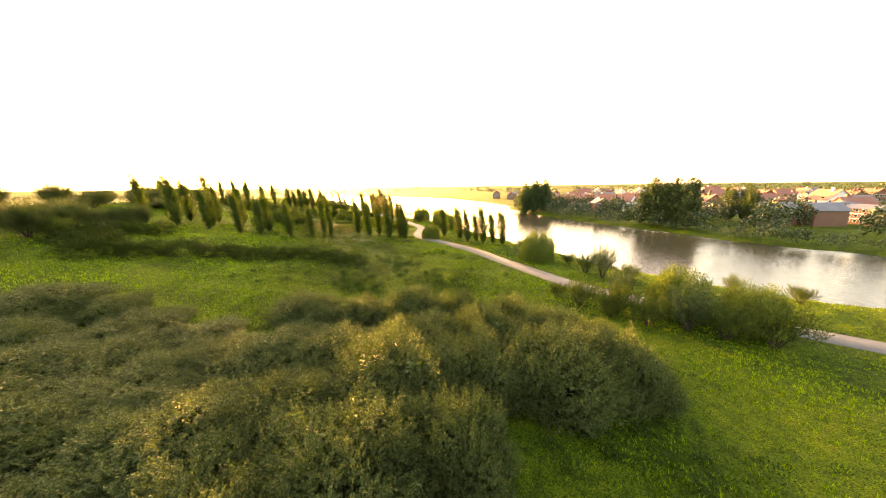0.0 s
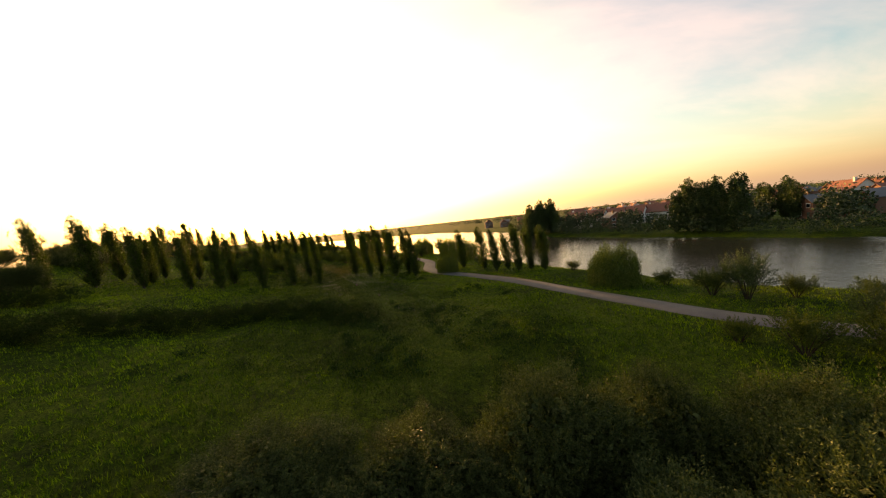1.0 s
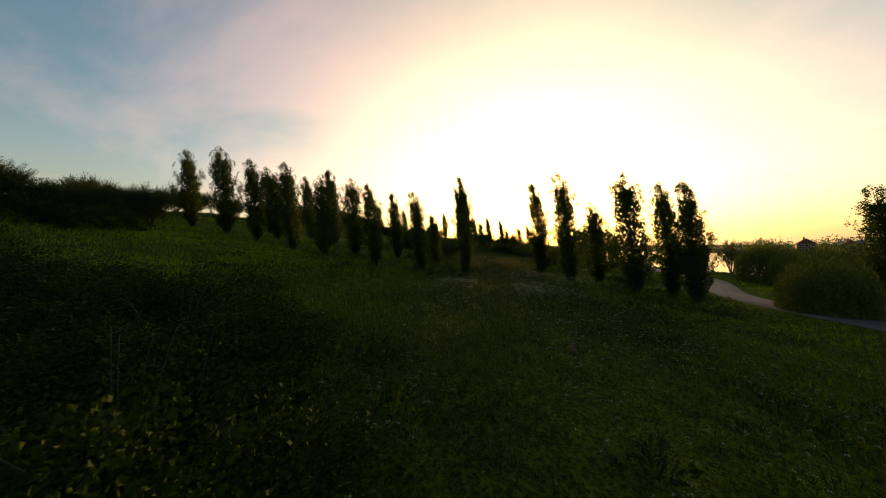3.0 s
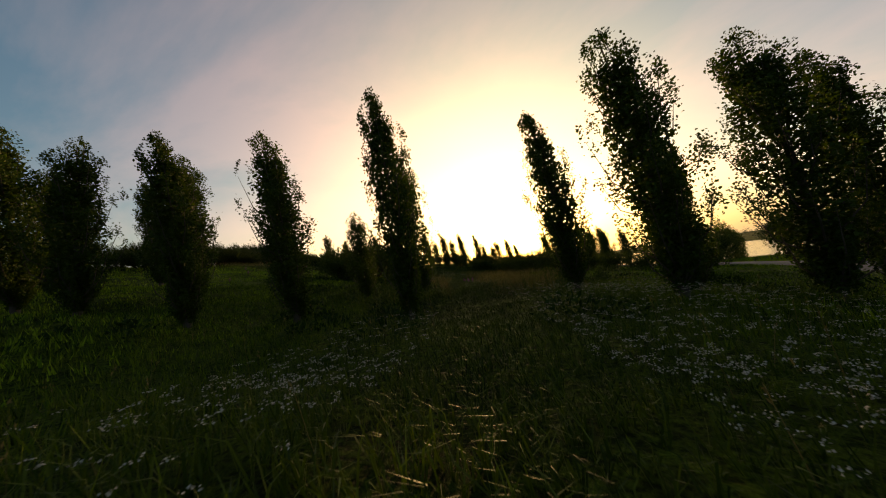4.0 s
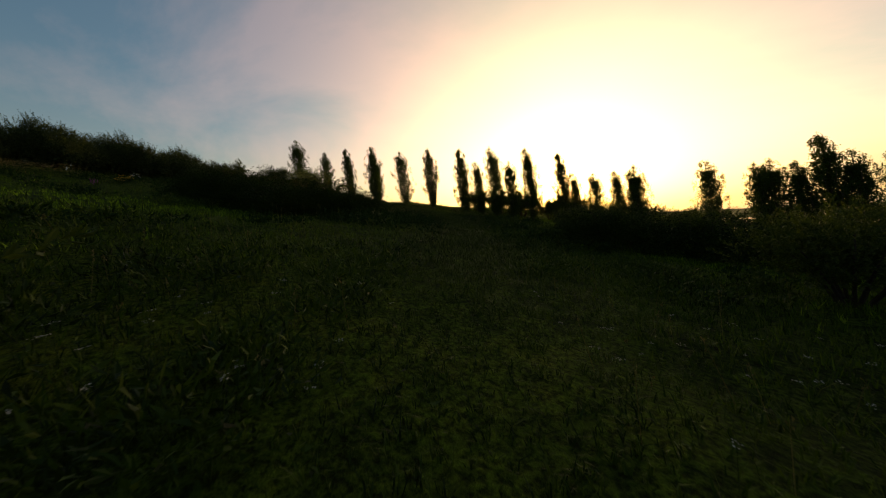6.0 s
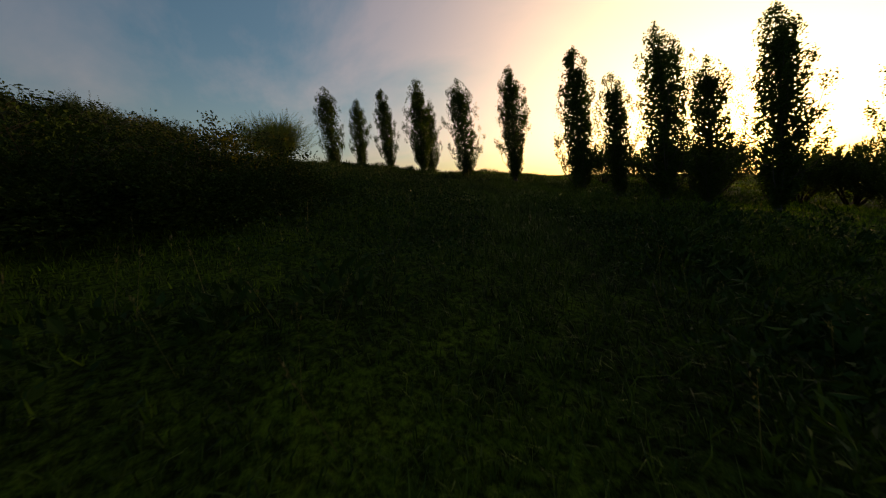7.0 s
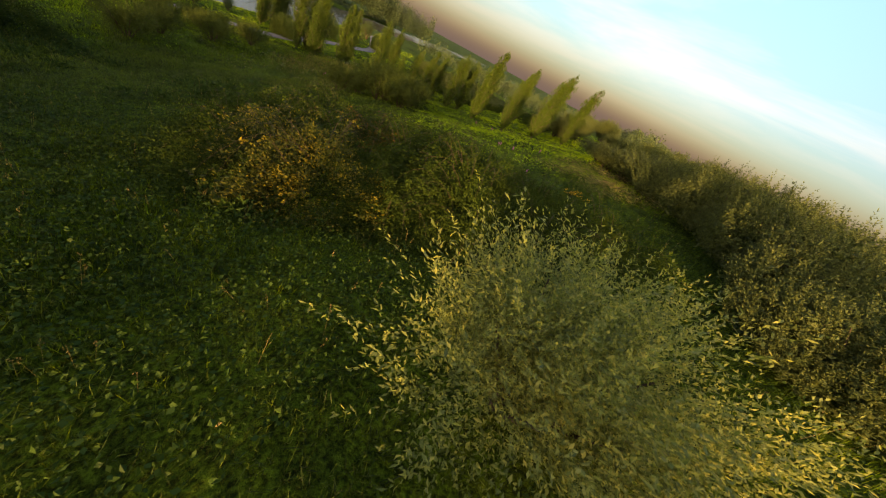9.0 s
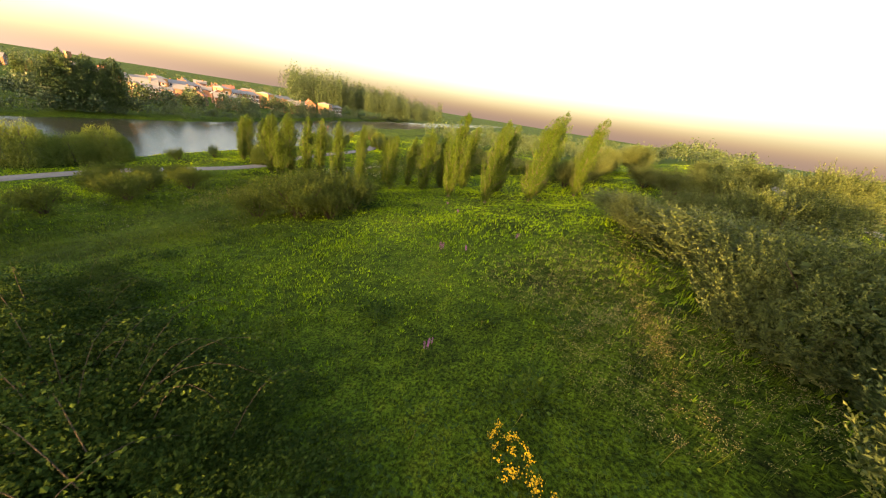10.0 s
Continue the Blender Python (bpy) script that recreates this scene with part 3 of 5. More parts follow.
def weeping(seed, w, h, n_string):
    rng = np.random.default_rng(seed)
    an, r = rng.uniform(0, 2 * math.pi, n_string), w * 0.5 * np.sqrt(rng.uniform(0.02, 1, n_string))
    top = h * (0.34 + 0.66 * np.sqrt(np.maximum(0, 1 - (r / (w * 0.52)) ** 2))) * (1 + 0.10 * np.sin(3 * an + 1) + 0.07 * np.sin(7 * an)) * rng.uniform(0.85, 1.05, n_string)
    drop = np.minimum(top - 0.2, h * rng.uniform(0.45, 1.0, n_string))
    per = 26
    i, t = np.repeat(np.arange(n_string), per), np.tile(np.linspace(0, 1, per), n_string)
    P = np.stack([np.cos(an[i]) * r[i], np.sin(an[i]) * r[i], top[i] - drop[i] * t], 1) + rng.normal(size=(n_string * per, 3)) * 0.09
    D = np.stack([np.cos(an[i]) * 0.3, np.sin(an[i]) * 0.3, -np.ones(len(i))], 1) + rng.normal(size=(len(i), 3)) * 0.4
    V, F = leaves(P, D, 0.26, 0.075, rng)
    lines = [[(np.array([0, 0, -0.1]), 0.22), (np.array([0.05, 0, h * 0.35]), 0.16), (np.array([0, 0.1, h * 0.8]), 0.05)]]
    for k in range(7):
        a = 2 * math.pi * k / 7
        lines.append([(np.array([0, 0, h * 0.35]), 0.09), (np.array([math.cos(a) * w * 0.15, math.sin(a) * w * 0.15, h * 0.65]), 0.06), (np.array([math.cos(a) * w * 0.32, math.sin(a) * w * 0.32, h * 0.8]), 0.02)])
    tree = new("weeping_willow")
    child("trunk", mesh_of("trunk", *tubes(lines, 6), M_BARK, True), tree)
    child("crown", mesh_of("crown", V, F, M_WEEP), tree)
    return tree


def bramble(seed, w, h, n_leaf, mat=M_BRAMBLE, arches=11, leaf=0.074):
    """A bramble mound: arching canes with broad leaves over a dense heap."""
    rng = np.random.default_rng(seed)
    el, az = np.arcsin(rng.uniform(0.0, 1, n_leaf)), rng.uniform(0, 2 * math.pi, n_leaf)
    lump = 1 + 0.2 * np.sin(2 * az + seed) + 0.16 * np.sin(5 * az + 3 * el + seed) + 0.1 * np.sin(9 * az - 4 * el)
    rad = lump * rng.uniform(0.35, 1.0, n_leaf) ** 0.33
    P = np.stack([np.cos(az) * np.cos(el) * w * 0.5 * rad, np.sin(az) * np.cos(el) * w * 0.5 * rad, np.sin(el) * h * 0.9 * rad], 1)
    # two thirds of the leaves sit in sprays, with dark gaps between them
    n_s = int(w * h * 42)
    tip = P[:n_s] * rng.uniform(1.0, 1.12, (n_s, 1))
    which = rng.integers(0, n_s, n_leaf)
    loose_ = rng.uniform(size=n_leaf) < 0.34
    P = np.where(loose_[:, None], P * 0.93, tip[which] + rng.normal(size=P.shape) * np.array([0.12, 0.12, 0.085]))
    P[:, 2] = np.maximum(P[:, 2], 0.02)
    D = P / np.array([w, w, h]) + rng.normal(size=P.shape) * 0.35
    V1, F1 = leaves(P, D, leaf * rng.uniform(0.7, 1.4, n_leaf), leaf * 0.7 * rng.uniform(0.7, 1.3, n_leaf), rng)
    canes, Q, E = [], [], []
    for k in range(arches):
        a = rng.uniform(0, 2 * math.pi)
        r0, r1 = w * rng.uniform(0.05, 0.25), w * rng.uniform(0.42, 0.62)
        hh = h * rng.uniform(0.9, 1.3)
        ln = []
        for t in np.linspace(0, 1, 7):
            r = r0 + (r1 - r0) * t
            z = hh * (0.35 + 0.65 * math.sin(math.pi * min(1, 0.15 + 0.75 * t)))
            ln.append((np.array([math.cos(a) * r, math.sin(a) * r, z]), 0.006 * (1.2 - t)))
        canes.append(ln)
        for p, _ in ln[1:]:
            for _j in range(7):
                Q.append(p + rng.normal(size=3) * 0.07)
                E.append(rng.normal(size=3))
    V2, F2 = leaves(np.array(Q), np.array(E), leaf * 1.1, leaf * 0.75, rng)
    bush = new("bramble_bush")
    for ln in canes:
        child("cane", mesh_of("cane", *tubes([ln], 4), M_CANE), bush)
    child("crown", mesh_of("crown", np.concatenate([V1, V2]), np.concatenate([F1, F2 + len(V1)]), mat), bush)
    return bush


def plant(kinds, spots, label, category, group, rng, sink=0.06, turn=25, wide=1.0):
    """Sets copies of the given models at (x, y, size); the first spots take the models themselves."""
    used = set()
    for n, spot in enumerate(spots):
        x, y, size = spot[:3]
        k = spot[3] if len(spot) > 3 else rng.randrange(len(kinds))
        m = place(x, y, size, rng.uniform(-turn, turn), sink, spot[4] if len(spot) > 4 else wide)
        if k in used:
            ob = copy_thing(kinds[k], m)
            ob.matrix_basis = m
        else:
            ob = kinds[k]
            ob.matrix_basis = m
            used.add(k)
        tagged(ob, label, category, group)
    for k, ob in enumerate(kinds):
        if k not in used:
            for c in ob.children_recursive:
                bpy.data.objects.remove(c)
            bpy.data.objects.remove(ob)


dice = random.Random(5)
# x, y and the height at which the top stands
ROW_A = [(-46, 65.6, 13.3), (-42.1, 67.3, 13.3), (-43.4, 72.9, 12.5), (-40.1, 76.3, 11.5), (-35, 75.9, 11.7), (-31.8, 68.4, 10.4), (-28.5, 69.3, 9), (-28.6, 73.2, 9.4),
         (-23.4, 70.6, 7.7), (-25.5, 76.2, 8), (-19.6, 72, 7), (-22.3, 78.7, 5.5), (-19.4, 80.1, 8.6), (-16.2, 73.7, 8.2), (-11.4, 79.8, 8.2), (-8.4, 75.8, 8),
         (-6.8, 81.5, 6.3), (-4.1, 78.6, 8), (-1.6, 80.6, 7.2), (-0.5, 78, 6.7), (-37, 67.8, 11.4), (-37.8, 70.5, 10.6)]
ROW_LAKE = [(9.1, 80.6, 5.9), (12.6, 78, 6), (13.9, 74.6, 5.4), (15.9, 74.3, 4.6), (16.9, 71.8, 6.1), (18.9, 71.3, 5), (20.7, 69.8, 5.4)]
ROW_B = [(-70.4, 122.2, 15.8), (-66.2, 123.8, 13.6), (-62.6, 125.2, 13.7), (-59, 126.7, 13.8), (-60.6, 128.6, 12.2), (-54.3, 127.9, 12.3), (-51.3, 130.1, 12.6), (-45.6, 129.3, 11.5),
         (-44.2, 131, 9.9), (-41.6, 130.4, 11.1), (-40.4, 132.2, 9.6), (-38, 132.3, 10.6), (-34.6, 133.5, 9.8), (-33.6, 135, 7.6), (-81.4, 117.8, 14.2), (-33.3, 146.4, 8.6),
         (-30.5, 146.6, 8.6), (-28.5, 146.7, 6.8), (-20.7, 146.1, 8.6), (-16.5, 145.2, 7.6), (-15, 146.5, 8), (-13.5, 144.3, 7.2), (-11.8, 143.7, 9.6), (-10.2, 143, 7.8),
         (-7.9, 142, 7.4), (-26.3, 118.5, 5.4), (-14.5, 119, 5.4), (-11.4, 119, 4.6), (-8.6, 118.7, 5), (-6, 118.3, 4.6)]
pop = [poplar(11 + k, 8.0, 15500, plump=p) for k, p in enumerate((1.12, 1.3, 0.98, 1.22, 1.06))]
plant(pop, [(x, y, (top - gz1(x, y) + 0.06) / 7.95, n * 3 % 5, 0.82 if x in (-16.2, -19.4) else 1.25 if y > 140 else 1.06) for n, (x, y, top) in enumerate(ROW_A + ROW_B)] + [(x, y, (top - gz1(x, y) + 0.06) / 7.95, n % 5, 1.16) for n, (x, y, top) in enumerate(ROW_LAKE)],
      "slender upright poplar with a wind-bent ragged green crown in the meadow", "poplar", "rows of poplars", dice)

# grey willows on the bank and in the foreground
wil = [willow(31, 4.8, 4.0, 900, 38, spike=1.25, leaf=0.115), willow(32, 4.2, 4.4, 880, 38, spike=1.25, leaf=0.115), willow(33, 5.2, 3.6, 920, 38, spike=1.3, leaf=0.115), willow(34, 3.8, 4.6, 860, 38, spike=1.3, leaf=0.115),
       willow(35, 4.3, 4.6, 1250, 34, M_WILLOW_LIT, 1.5, 0.09), mound(36, 6.6, 4.2, 1900, 22), mound(37, 6.2, 4.0, 1800, 22)]
WIL_W, WIL_H = (4.8, 4.2, 5.2, 3.8, 4.3, 6.9, 6.5), (4.5, 4.9, 4.1, 5.1, 5.1, 4.35, 4.15)


def bush(x, y, top, width, k=None):
    """A spot for a willow whose top stands at a height and whose crown has a width."""
    k = dice.randrange(4) if k is None else k
    size = max(0.35, (top - gz1(x, y)) / WIL_H[k])
    return x, y, size, k, width / (WIL_W[k] * size)


# the foreground mass: broad mounds that run into one another, lower ones between them
NEAR_MOUNDS = [(0.4, 21.5, 2.4, 7.5), (9.8, 21.8, 2.1, 7.5), (14, 22, 1.5, 6), (5.3, 22, 1.8, 6.5), (-1.2, 15.8, 2.6, 7), (3.4, 17, 1.9, 5), (-4, 12.5, 2.2, 6), (-8.2, 17, 2.1, 7), (-4.4, 19, 1.8, 6),
               (-12.7, 13.4, 2, 7), (-16.5, 18.3, 2.3, 7.5), (-12.6, 20.5, 1.6, 7), (-20.6, 22.6, 2.2, 7), (-21.5, 17, 2.8, 7), (-8.4, 11.5, 1.8, 6), (-5.4, 15, 1.9, 6)]
BACK_MOUNDS = [(-16, 23.5, 1.8, 7), (-8.5, 24, 1.4, 6.5), (-3.6, 25, 1.3, 6), (2, 26, 1.6, 6), (6.6, 26.4, 1.8, 6), (11.4, 26, 1.5, 6), (-7.6, 31.4, 1.6, 5.5), (1.6, 31.4, 1.8, 5.5), (-2.8, 31.4, 1.1, 5),
               (-13.2, 27.2, 1.0, 6), (5.4, 31, 1.3, 5), (9.4, 28.9, 1.4, 5.5), (-18.5, 28, 1.7, 6.5), (-24, 26, 2.4, 7), (-26.4, 31, 2.4, 7), (14.6, 25.6, 0.5, 5), (-22, 31, 1.6, 5)]
FRONT = [bush(*m, 5 + n % 2) for n, m in enumerate(NEAR_MOUNDS + BACK_MOUNDS)]
for k in range(34):
    x, y = dice.uniform(-24, 14), dice.uniform(12, 31)
    if x < 3 or y > 18.5 + 0.12 * x:
        FRONT.append(bush(x, y, max(float(np.interp(y, [12, 20, 31], [1.2, 0.9, -0.1])), gz1(x, y) + 1.5) + dice.uniform(-0.3, 0.3), dice.uniform(3.4, 4.8), dice.choice((0, 2, 5, 6))))
BANK_ROW = ((-56.8, 115.0, 8.8, 3.6, 4), (-53.2, 79.6, 8.0, 5), (-54.4, 83.0, 8.6, 5), (-56.4, 86.4, 9.0, 5.4), (-58.2, 90, 9.6, 5.6), (-59.7, 93.8, 10.3, 5.8, 5), (-61.3, 97.8, 10.7, 5.8, 6), (-62.3, 101.8, 10.7, 5.6, 5), (-62.8, 105.6, 10.3, 5.2, 6),
            (-62.6, 109.0, 9.5, 4.6, 5), (-56.8, 79.2, 9.2, 4.6), (-60, 82.6, 10.4, 5), (-63.4, 87.4, 11.0, 5), (-65, 92, 11.2, 5.2), (-66.2, 97, 11.2, 5), (-67, 102, 11.0, 4.6), (-65.6, 116.2, 10.3, 3.4), (-70.8, 107.2, 11.2, 3.8),
            (-62.4, 77, 10.6, 5))
SOUTH_BROW = ((-42, 32, 9.2, 4.4), (-42.6, 35.4, 9.6, 4.6), (-43.2, 38.6, 9.4, 4.4), (-43.8, 42.6, 9.7, 4.6), (-43.6, 46.4, 9.2, 4.2), (-44.4, 50, 8.7, 3.8), (-44.8, 52.8, 8.9, 3.8), (-44.9, 55, 7.7, 2.6), (-44.6, 56.6, 7.4, 2.4),
              (-44.2, 58.4, 7.9, 3), (-43.8, 60, 7.5, 2.6), (-43.4, 61.4, 8.0, 3.2), (-38, 29.6, 8.4, 4.4), (-47, 31, 10.5, 5), (-48, 36, 10.7, 5))
BEHIND_BROW = ((-52, 58, 9, 4.4), (-55, 63, 9.4, 4.4), (-58, 70, 10.4, 5), (-64, 70, 11.6, 5), (-66, 62, 11.8, 5), (-62, 54, 11, 4.6), (-58, 46, 10.6, 4.6))
BANK = [bush(*b) for b in BANK_ROW + SOUTH_BROW + BEHIND_BROW]
plant(wil, FRONT + BANK, "bushy grey-green willow with upright leafy shoots on the grassy bank", "willow", "grey willows", dice, turn=180)
weep = [weeping(41, 6.0, 5.2, 760)]
plant(weep, [(22.7, 56, 0.95), (27.4, 32.4, 0.9), (5.6, 78.6, 0.68), (31, 28.6, 0.8), (10.6, 105, 1.0), (13.4, 97.4, 0.95), (11.8, 101, 0.75), (4.6, 120.6, 1.05)], "broad weeping willow with trailing yellow-green branches beside the water", "weeping willow", "weeping willows", dice, turn=180)
shore = [willow(51, 5.0, 3.4, 260, 24, M_SHORE, 0.8, 0.15, 0.1, "shore_shrub"), willow(52, 4.2, 4.6, 260, 24, M_POPLAR_FAR, 0.8, 0.15, 0.1, "shore_shrub")]
SHORE_SOUTH = [(19.4, 36, 0.8, 0), (21.4, 33, 0.9, 0), (23.6, 35.2, 0.8, 1), (18, 38.4, 0.5, 0), (22.8, 30.3, 0.85, 0), (25.4, 29, 0.95, 1), (29.6, 25.6, 1.05, 0), (27.2, 27.2, 0.85, 0), (20.6, 32.6, 0.5, 0),
               (44, 22.4, 1.2, 1), (47.4, 20.6, 1.1, 0), (38.6, 37, 0.5, 1), (42.6, 33.4, 0.55, 0), (48.6, 27.6, 0.6, 0), (36.4, 31.6, 0.5, 1)]
SHORE_NORTH = [(28, 45.4, 0.95, 1), (26.6, 47.4, 0.8, 0), (30.6, 43.6, 0.6, 0), (34, 41, 0.5, 0), (27, 53, 0.55, 0), (25.6, 60, 0.5, 1), (23.4, 66, 0.5, 0), (9.4, 114.6, 1.1, 1), (3.6, 118, 0.9, 0),
               (10.6, 90, 0.6, 0), (13, 84, 0.5, 1)]
plant(shore, SHORE_SOUTH + SHORE_NORTH, "dense dark green shrub on the lake shore", "shrub", "shore shrubs", dice, turn=180)

meadow_shrub = [willow(55, 5.6, 3.2, 480, 24, M_SHORE, 0.7, 0.13, 0.1, "meadow_shrub"), willow(56, 4.6, 2.8, 420, 24, M_SHORE, 0.7, 0.13, 0.1, "meadow_shrub")]
NEAR_SHRUBS = [(-32.4, 92.4, 1.1, 0), (-31.2, 90, 1.15, 0), (-32.6, 87.4, 1.2, 1), (-34, 90.6, 0.9, 1), (-30.2, 87, 0.9, 1), (-28.6, 94, 0.85, 0), (-29.6, 84.6, 0.9, 1), (-27.6, 90.6, 0.7, 0), (-3.2, 99.6, 0.75, 0),
               (-4.2, 96.4, 0.75, 1), (-3.6, 93.4, 0.7, 1), (-6.8, 97, 0.6, 0), (-13.4, 94.6, 0.75, 0), (-11.2, 97.6, 0.75, 1), (-16.4, 100, 0.78, 0), (-18.6, 105, 0.8, 1), (-9, 101, 0.75, 0), (-21.4, 108, 0.8, 0),
               (-42.2, 48, 0.85, 0)]
NORTH_SHRUBS = [(-29.6, 117.2, 0.72, 0), (-27, 117.6, 0.7, 1), (-23.4, 118.6, 0.8, 0), (-20, 120.6, 0.8, 1), (-17, 122, 0.8, 0), (-30, 121, 0.8, 1), (-25, 122.6, 0.8, 0), (-14, 124, 0.8, 1), (-49, 138, 1.0, 0),
                (-45.6, 139.2, 1.1, 1), (-42, 139, 1.05, 0), (-38.4, 140.4, 1.1, 1), (-34.8, 141, 1.0, 0), (-31, 140.4, 1.1, 1), (-27.4, 141.4, 1.0, 0), (-23.6, 140.6, 0.9, 1), (-36.6, 143.4, 1.2, 0), (-43.8, 142.4, 1.2, 1)]
plant(meadow_shrub, NEAR_SHRUBS + NORTH_SHRUBS,
      "rounded dense green shrub in the open meadow", "shrub", "meadow shrubs", dice, turn=180)

# bramble thickets
bra = [bramble(61, 4.6, 2.2, 18000), bramble(62, 4.0, 1.9, 16000), bramble(63, 4.2, 2.0, 16000, M_YELLOW), bramble(64, 3.6, 1.9, 14000, M_RUST)]
# x, y, size and kind: 2 is yellowing, 3 is rusty
BANK_BRAMBLES = [(-43.9, 112.0, 0.66, 1), (-46.4, 112.6, 0.76, 0), (-49, 112.2, 0.88, 2), (-43, 109.8, 0.67, 0), (-45.4, 110.2, 0.74, 1), (-48, 110, 0.76, 0), (-50.4, 109.8, 0.80, 1), (-52.8, 109.4, 0.76, 0), (-55.2, 108.6, 0.75, 1),
                 (-57, 106.8, 0.66, 0), (-41.4, 107.2, 0.75, 1), (-44, 107.8, 0.85, 0), (-46.8, 107.6, 0.89, 3), (-49.4, 107.6, 0.94, 1), (-52, 107.2, 0.89, 0), (-54.4, 106.6, 0.75, 1), (-43.2, 105.6, 0.85, 0), (-46, 105.4, 0.89, 1),
                 (-48.8, 105.2, 0.85, 0), (-51.4, 104.8, 0.75, 0), (-53.6, 104.8, 0.56, 1), (-40.4, 104.8, 0.75, 1), (-51.4, 111.6, 0.55, 0), (-53.8, 111, 0.46, 1), (-47.8, 113.6, 0.50, 0)]
MEADOW_BRAMBLES = [(-27.4, 115.4, 0.85, 0), (-24.2, 116.6, 0.85, 1), (-21, 118, 0.85, 0), (-28.6, 119, 0.9, 1), (-18, 120, 0.9, 0), (-14, 121.6, 0.9, 1), (-8.2, 51.6, 0.75, 0), (-11.6, 53, 0.75, 1), (-15, 54.2, 0.78, 0),
                   (-18.6, 53.4, 0.78, 1), (-21.6, 51.4, 0.8, 0), (-25, 50, 0.8, 1), (-28.6, 48.8, 0.8, 0), (-31.6, 46.4, 0.85, 1), (-34.6, 44, 0.9, 0), (-37.6, 46.4, 0.95, 1), (-40, 49.6, 0.95, 0), (-40.6, 53.6, 0.9, 1),
                   (-38.6, 57, 0.8, 0)]
plant(bra, BANK_BRAMBLES + MEADOW_BRAMBLES, "tangled bramble thicket with arching canes and turning leaves", "bramble", "bramble thickets", dice, turn=180, wide=1.5)

# ---- meadow grass along the flight ----
FLIGHT = np.array(smooth_line([(2, 2), (-1, 15), (-2.6, 23), (-1, 33), (0, 39), (-2.2, 46), (-9, 62), (-13, 72), (-16.4, 80), (-28, 101.6), (-35, 112.5), (-41.4, 119.7), (-50, 124), (-54.4, 122.4), (-56, 118.4), (-55.8, 112), (-55, 104)], 12))
_run = np.concatenate([[0], np.cumsum(np.hypot(*np.diff(FLIGHT, axis=0).T))])
_even = np.arange(0, _run[-1], 1.0)
FLIGHT = np.stack([np.interp(_even, _run, FLIGHT[:, 0]), np.interp(_even, _run, FLIGHT[:, 1])], 1)


def from_flight(x, y):
    """Metres from the line over which the grass is thickest."""
    near = np.full(len(x), 1e9)
    for p in FLIGHT:
        near = np.minimum(near, np.hypot(x - p[0], y - p[1]))
    return near


def sward(name, count, reach, tall, wide, blades, seed, label, bent=False, mat=M_GRASS):
    rng = np.random.default_rng(seed)
    a = FLIGHT[rng.integers(0, len(FLIGHT), count)]
    r, an = reach[0] + (reach[1] - reach[0]) * rng.uniform(0, 1, count) ** 0.8, rng.uniform(0, 2 * math.pi, count)
    x, y = a[:, 0] + np.cos(an) * r, a[:, 1] + np.sin(an) * r
    near = from_flight(x, y)
    keep = (from_way(x, y) > 1.7) & (x < np.interp(y, SHORE_Y, SHORE_X) - 1) & (near > reach[0] * rng.uniform(0.55, 1.6, count))
    x, y = x[keep], y[keep]
    z = gz(x, y) - 0.04
    n = len(x)
    i = np.repeat(np.arange(n), blades)
    m = len(i)
    high = tall * (0.5 + 0.9 * (vnoise(x, y, 4.5, 7) + 0.5))[i] * rng.uniform(0.6, 1.35, m)
    foot = np.stack([x[i], y[i], z[i]], 1) + np.concatenate([rng.normal(size=(m, 2)) * wide * 2.2, np.zeros((m, 1))], 1)
    tip = foot + np.stack([rng.normal(size=m) * 0.28 * high - 0.12 * high, rng.normal(size=m) * 0.28 * high, high], 1)
    a2 = rng.uniform(0, 2 * math.pi, m)
    s = np.stack([np.cos(a2), np.sin(a2), np.zeros(m)], 1) * wide * rng.uniform(0.6, 1.3, m)[:, None]
    if bent:
        over = np.stack([np.cos(a2), -np.sin(a2), np.zeros(m)], 1) * (high * rng.uniform(0.15, 0.7, m))[:, None]
        mid = foot + (tip - foot) * 0.62
        tip = tip + over - np.array([0, 0, 0.25]) * (high * rng.uniform(0, 1.6, m))[:, None]
        V = np.stack([foot - s, foot + s, mid + s * 0.8, mid - s * 0.8, tip], 1).reshape(-1, 3)
        F = (5 * np.arange(m)[:, None, None] + np.array([[0, 1, 2], [0, 2, 3], [3, 2, 4]])[None]).reshape(-1, 3)
    else:
        V, F = np.stack([foot - s, foot + s, tip], 1).reshape(-1, 3), np.arange(3 * m).reshape(m, 3)
    ob = new(name, mesh_of(name, V, F, mat))
    return tagged(ob, label, "grass", kind="stuff")


sward("tall_grass", 72000, (0, 7), 0.25, 0.007, 4, 71, "tall rough meadow grass, green and yellowing", True)
sward("meadow_grass", 165000, (3.5, 17), 0.21, 0.012, 4, 72, "rough green meadow grass in clumps", mat=M_GRASS_MID)
sward("far_grass", 210000, (10, 62), 0.2, 0.024, 5, 73, "tussocky yellow-green grass of the open meadow", mat=M_GRASS_FAR)


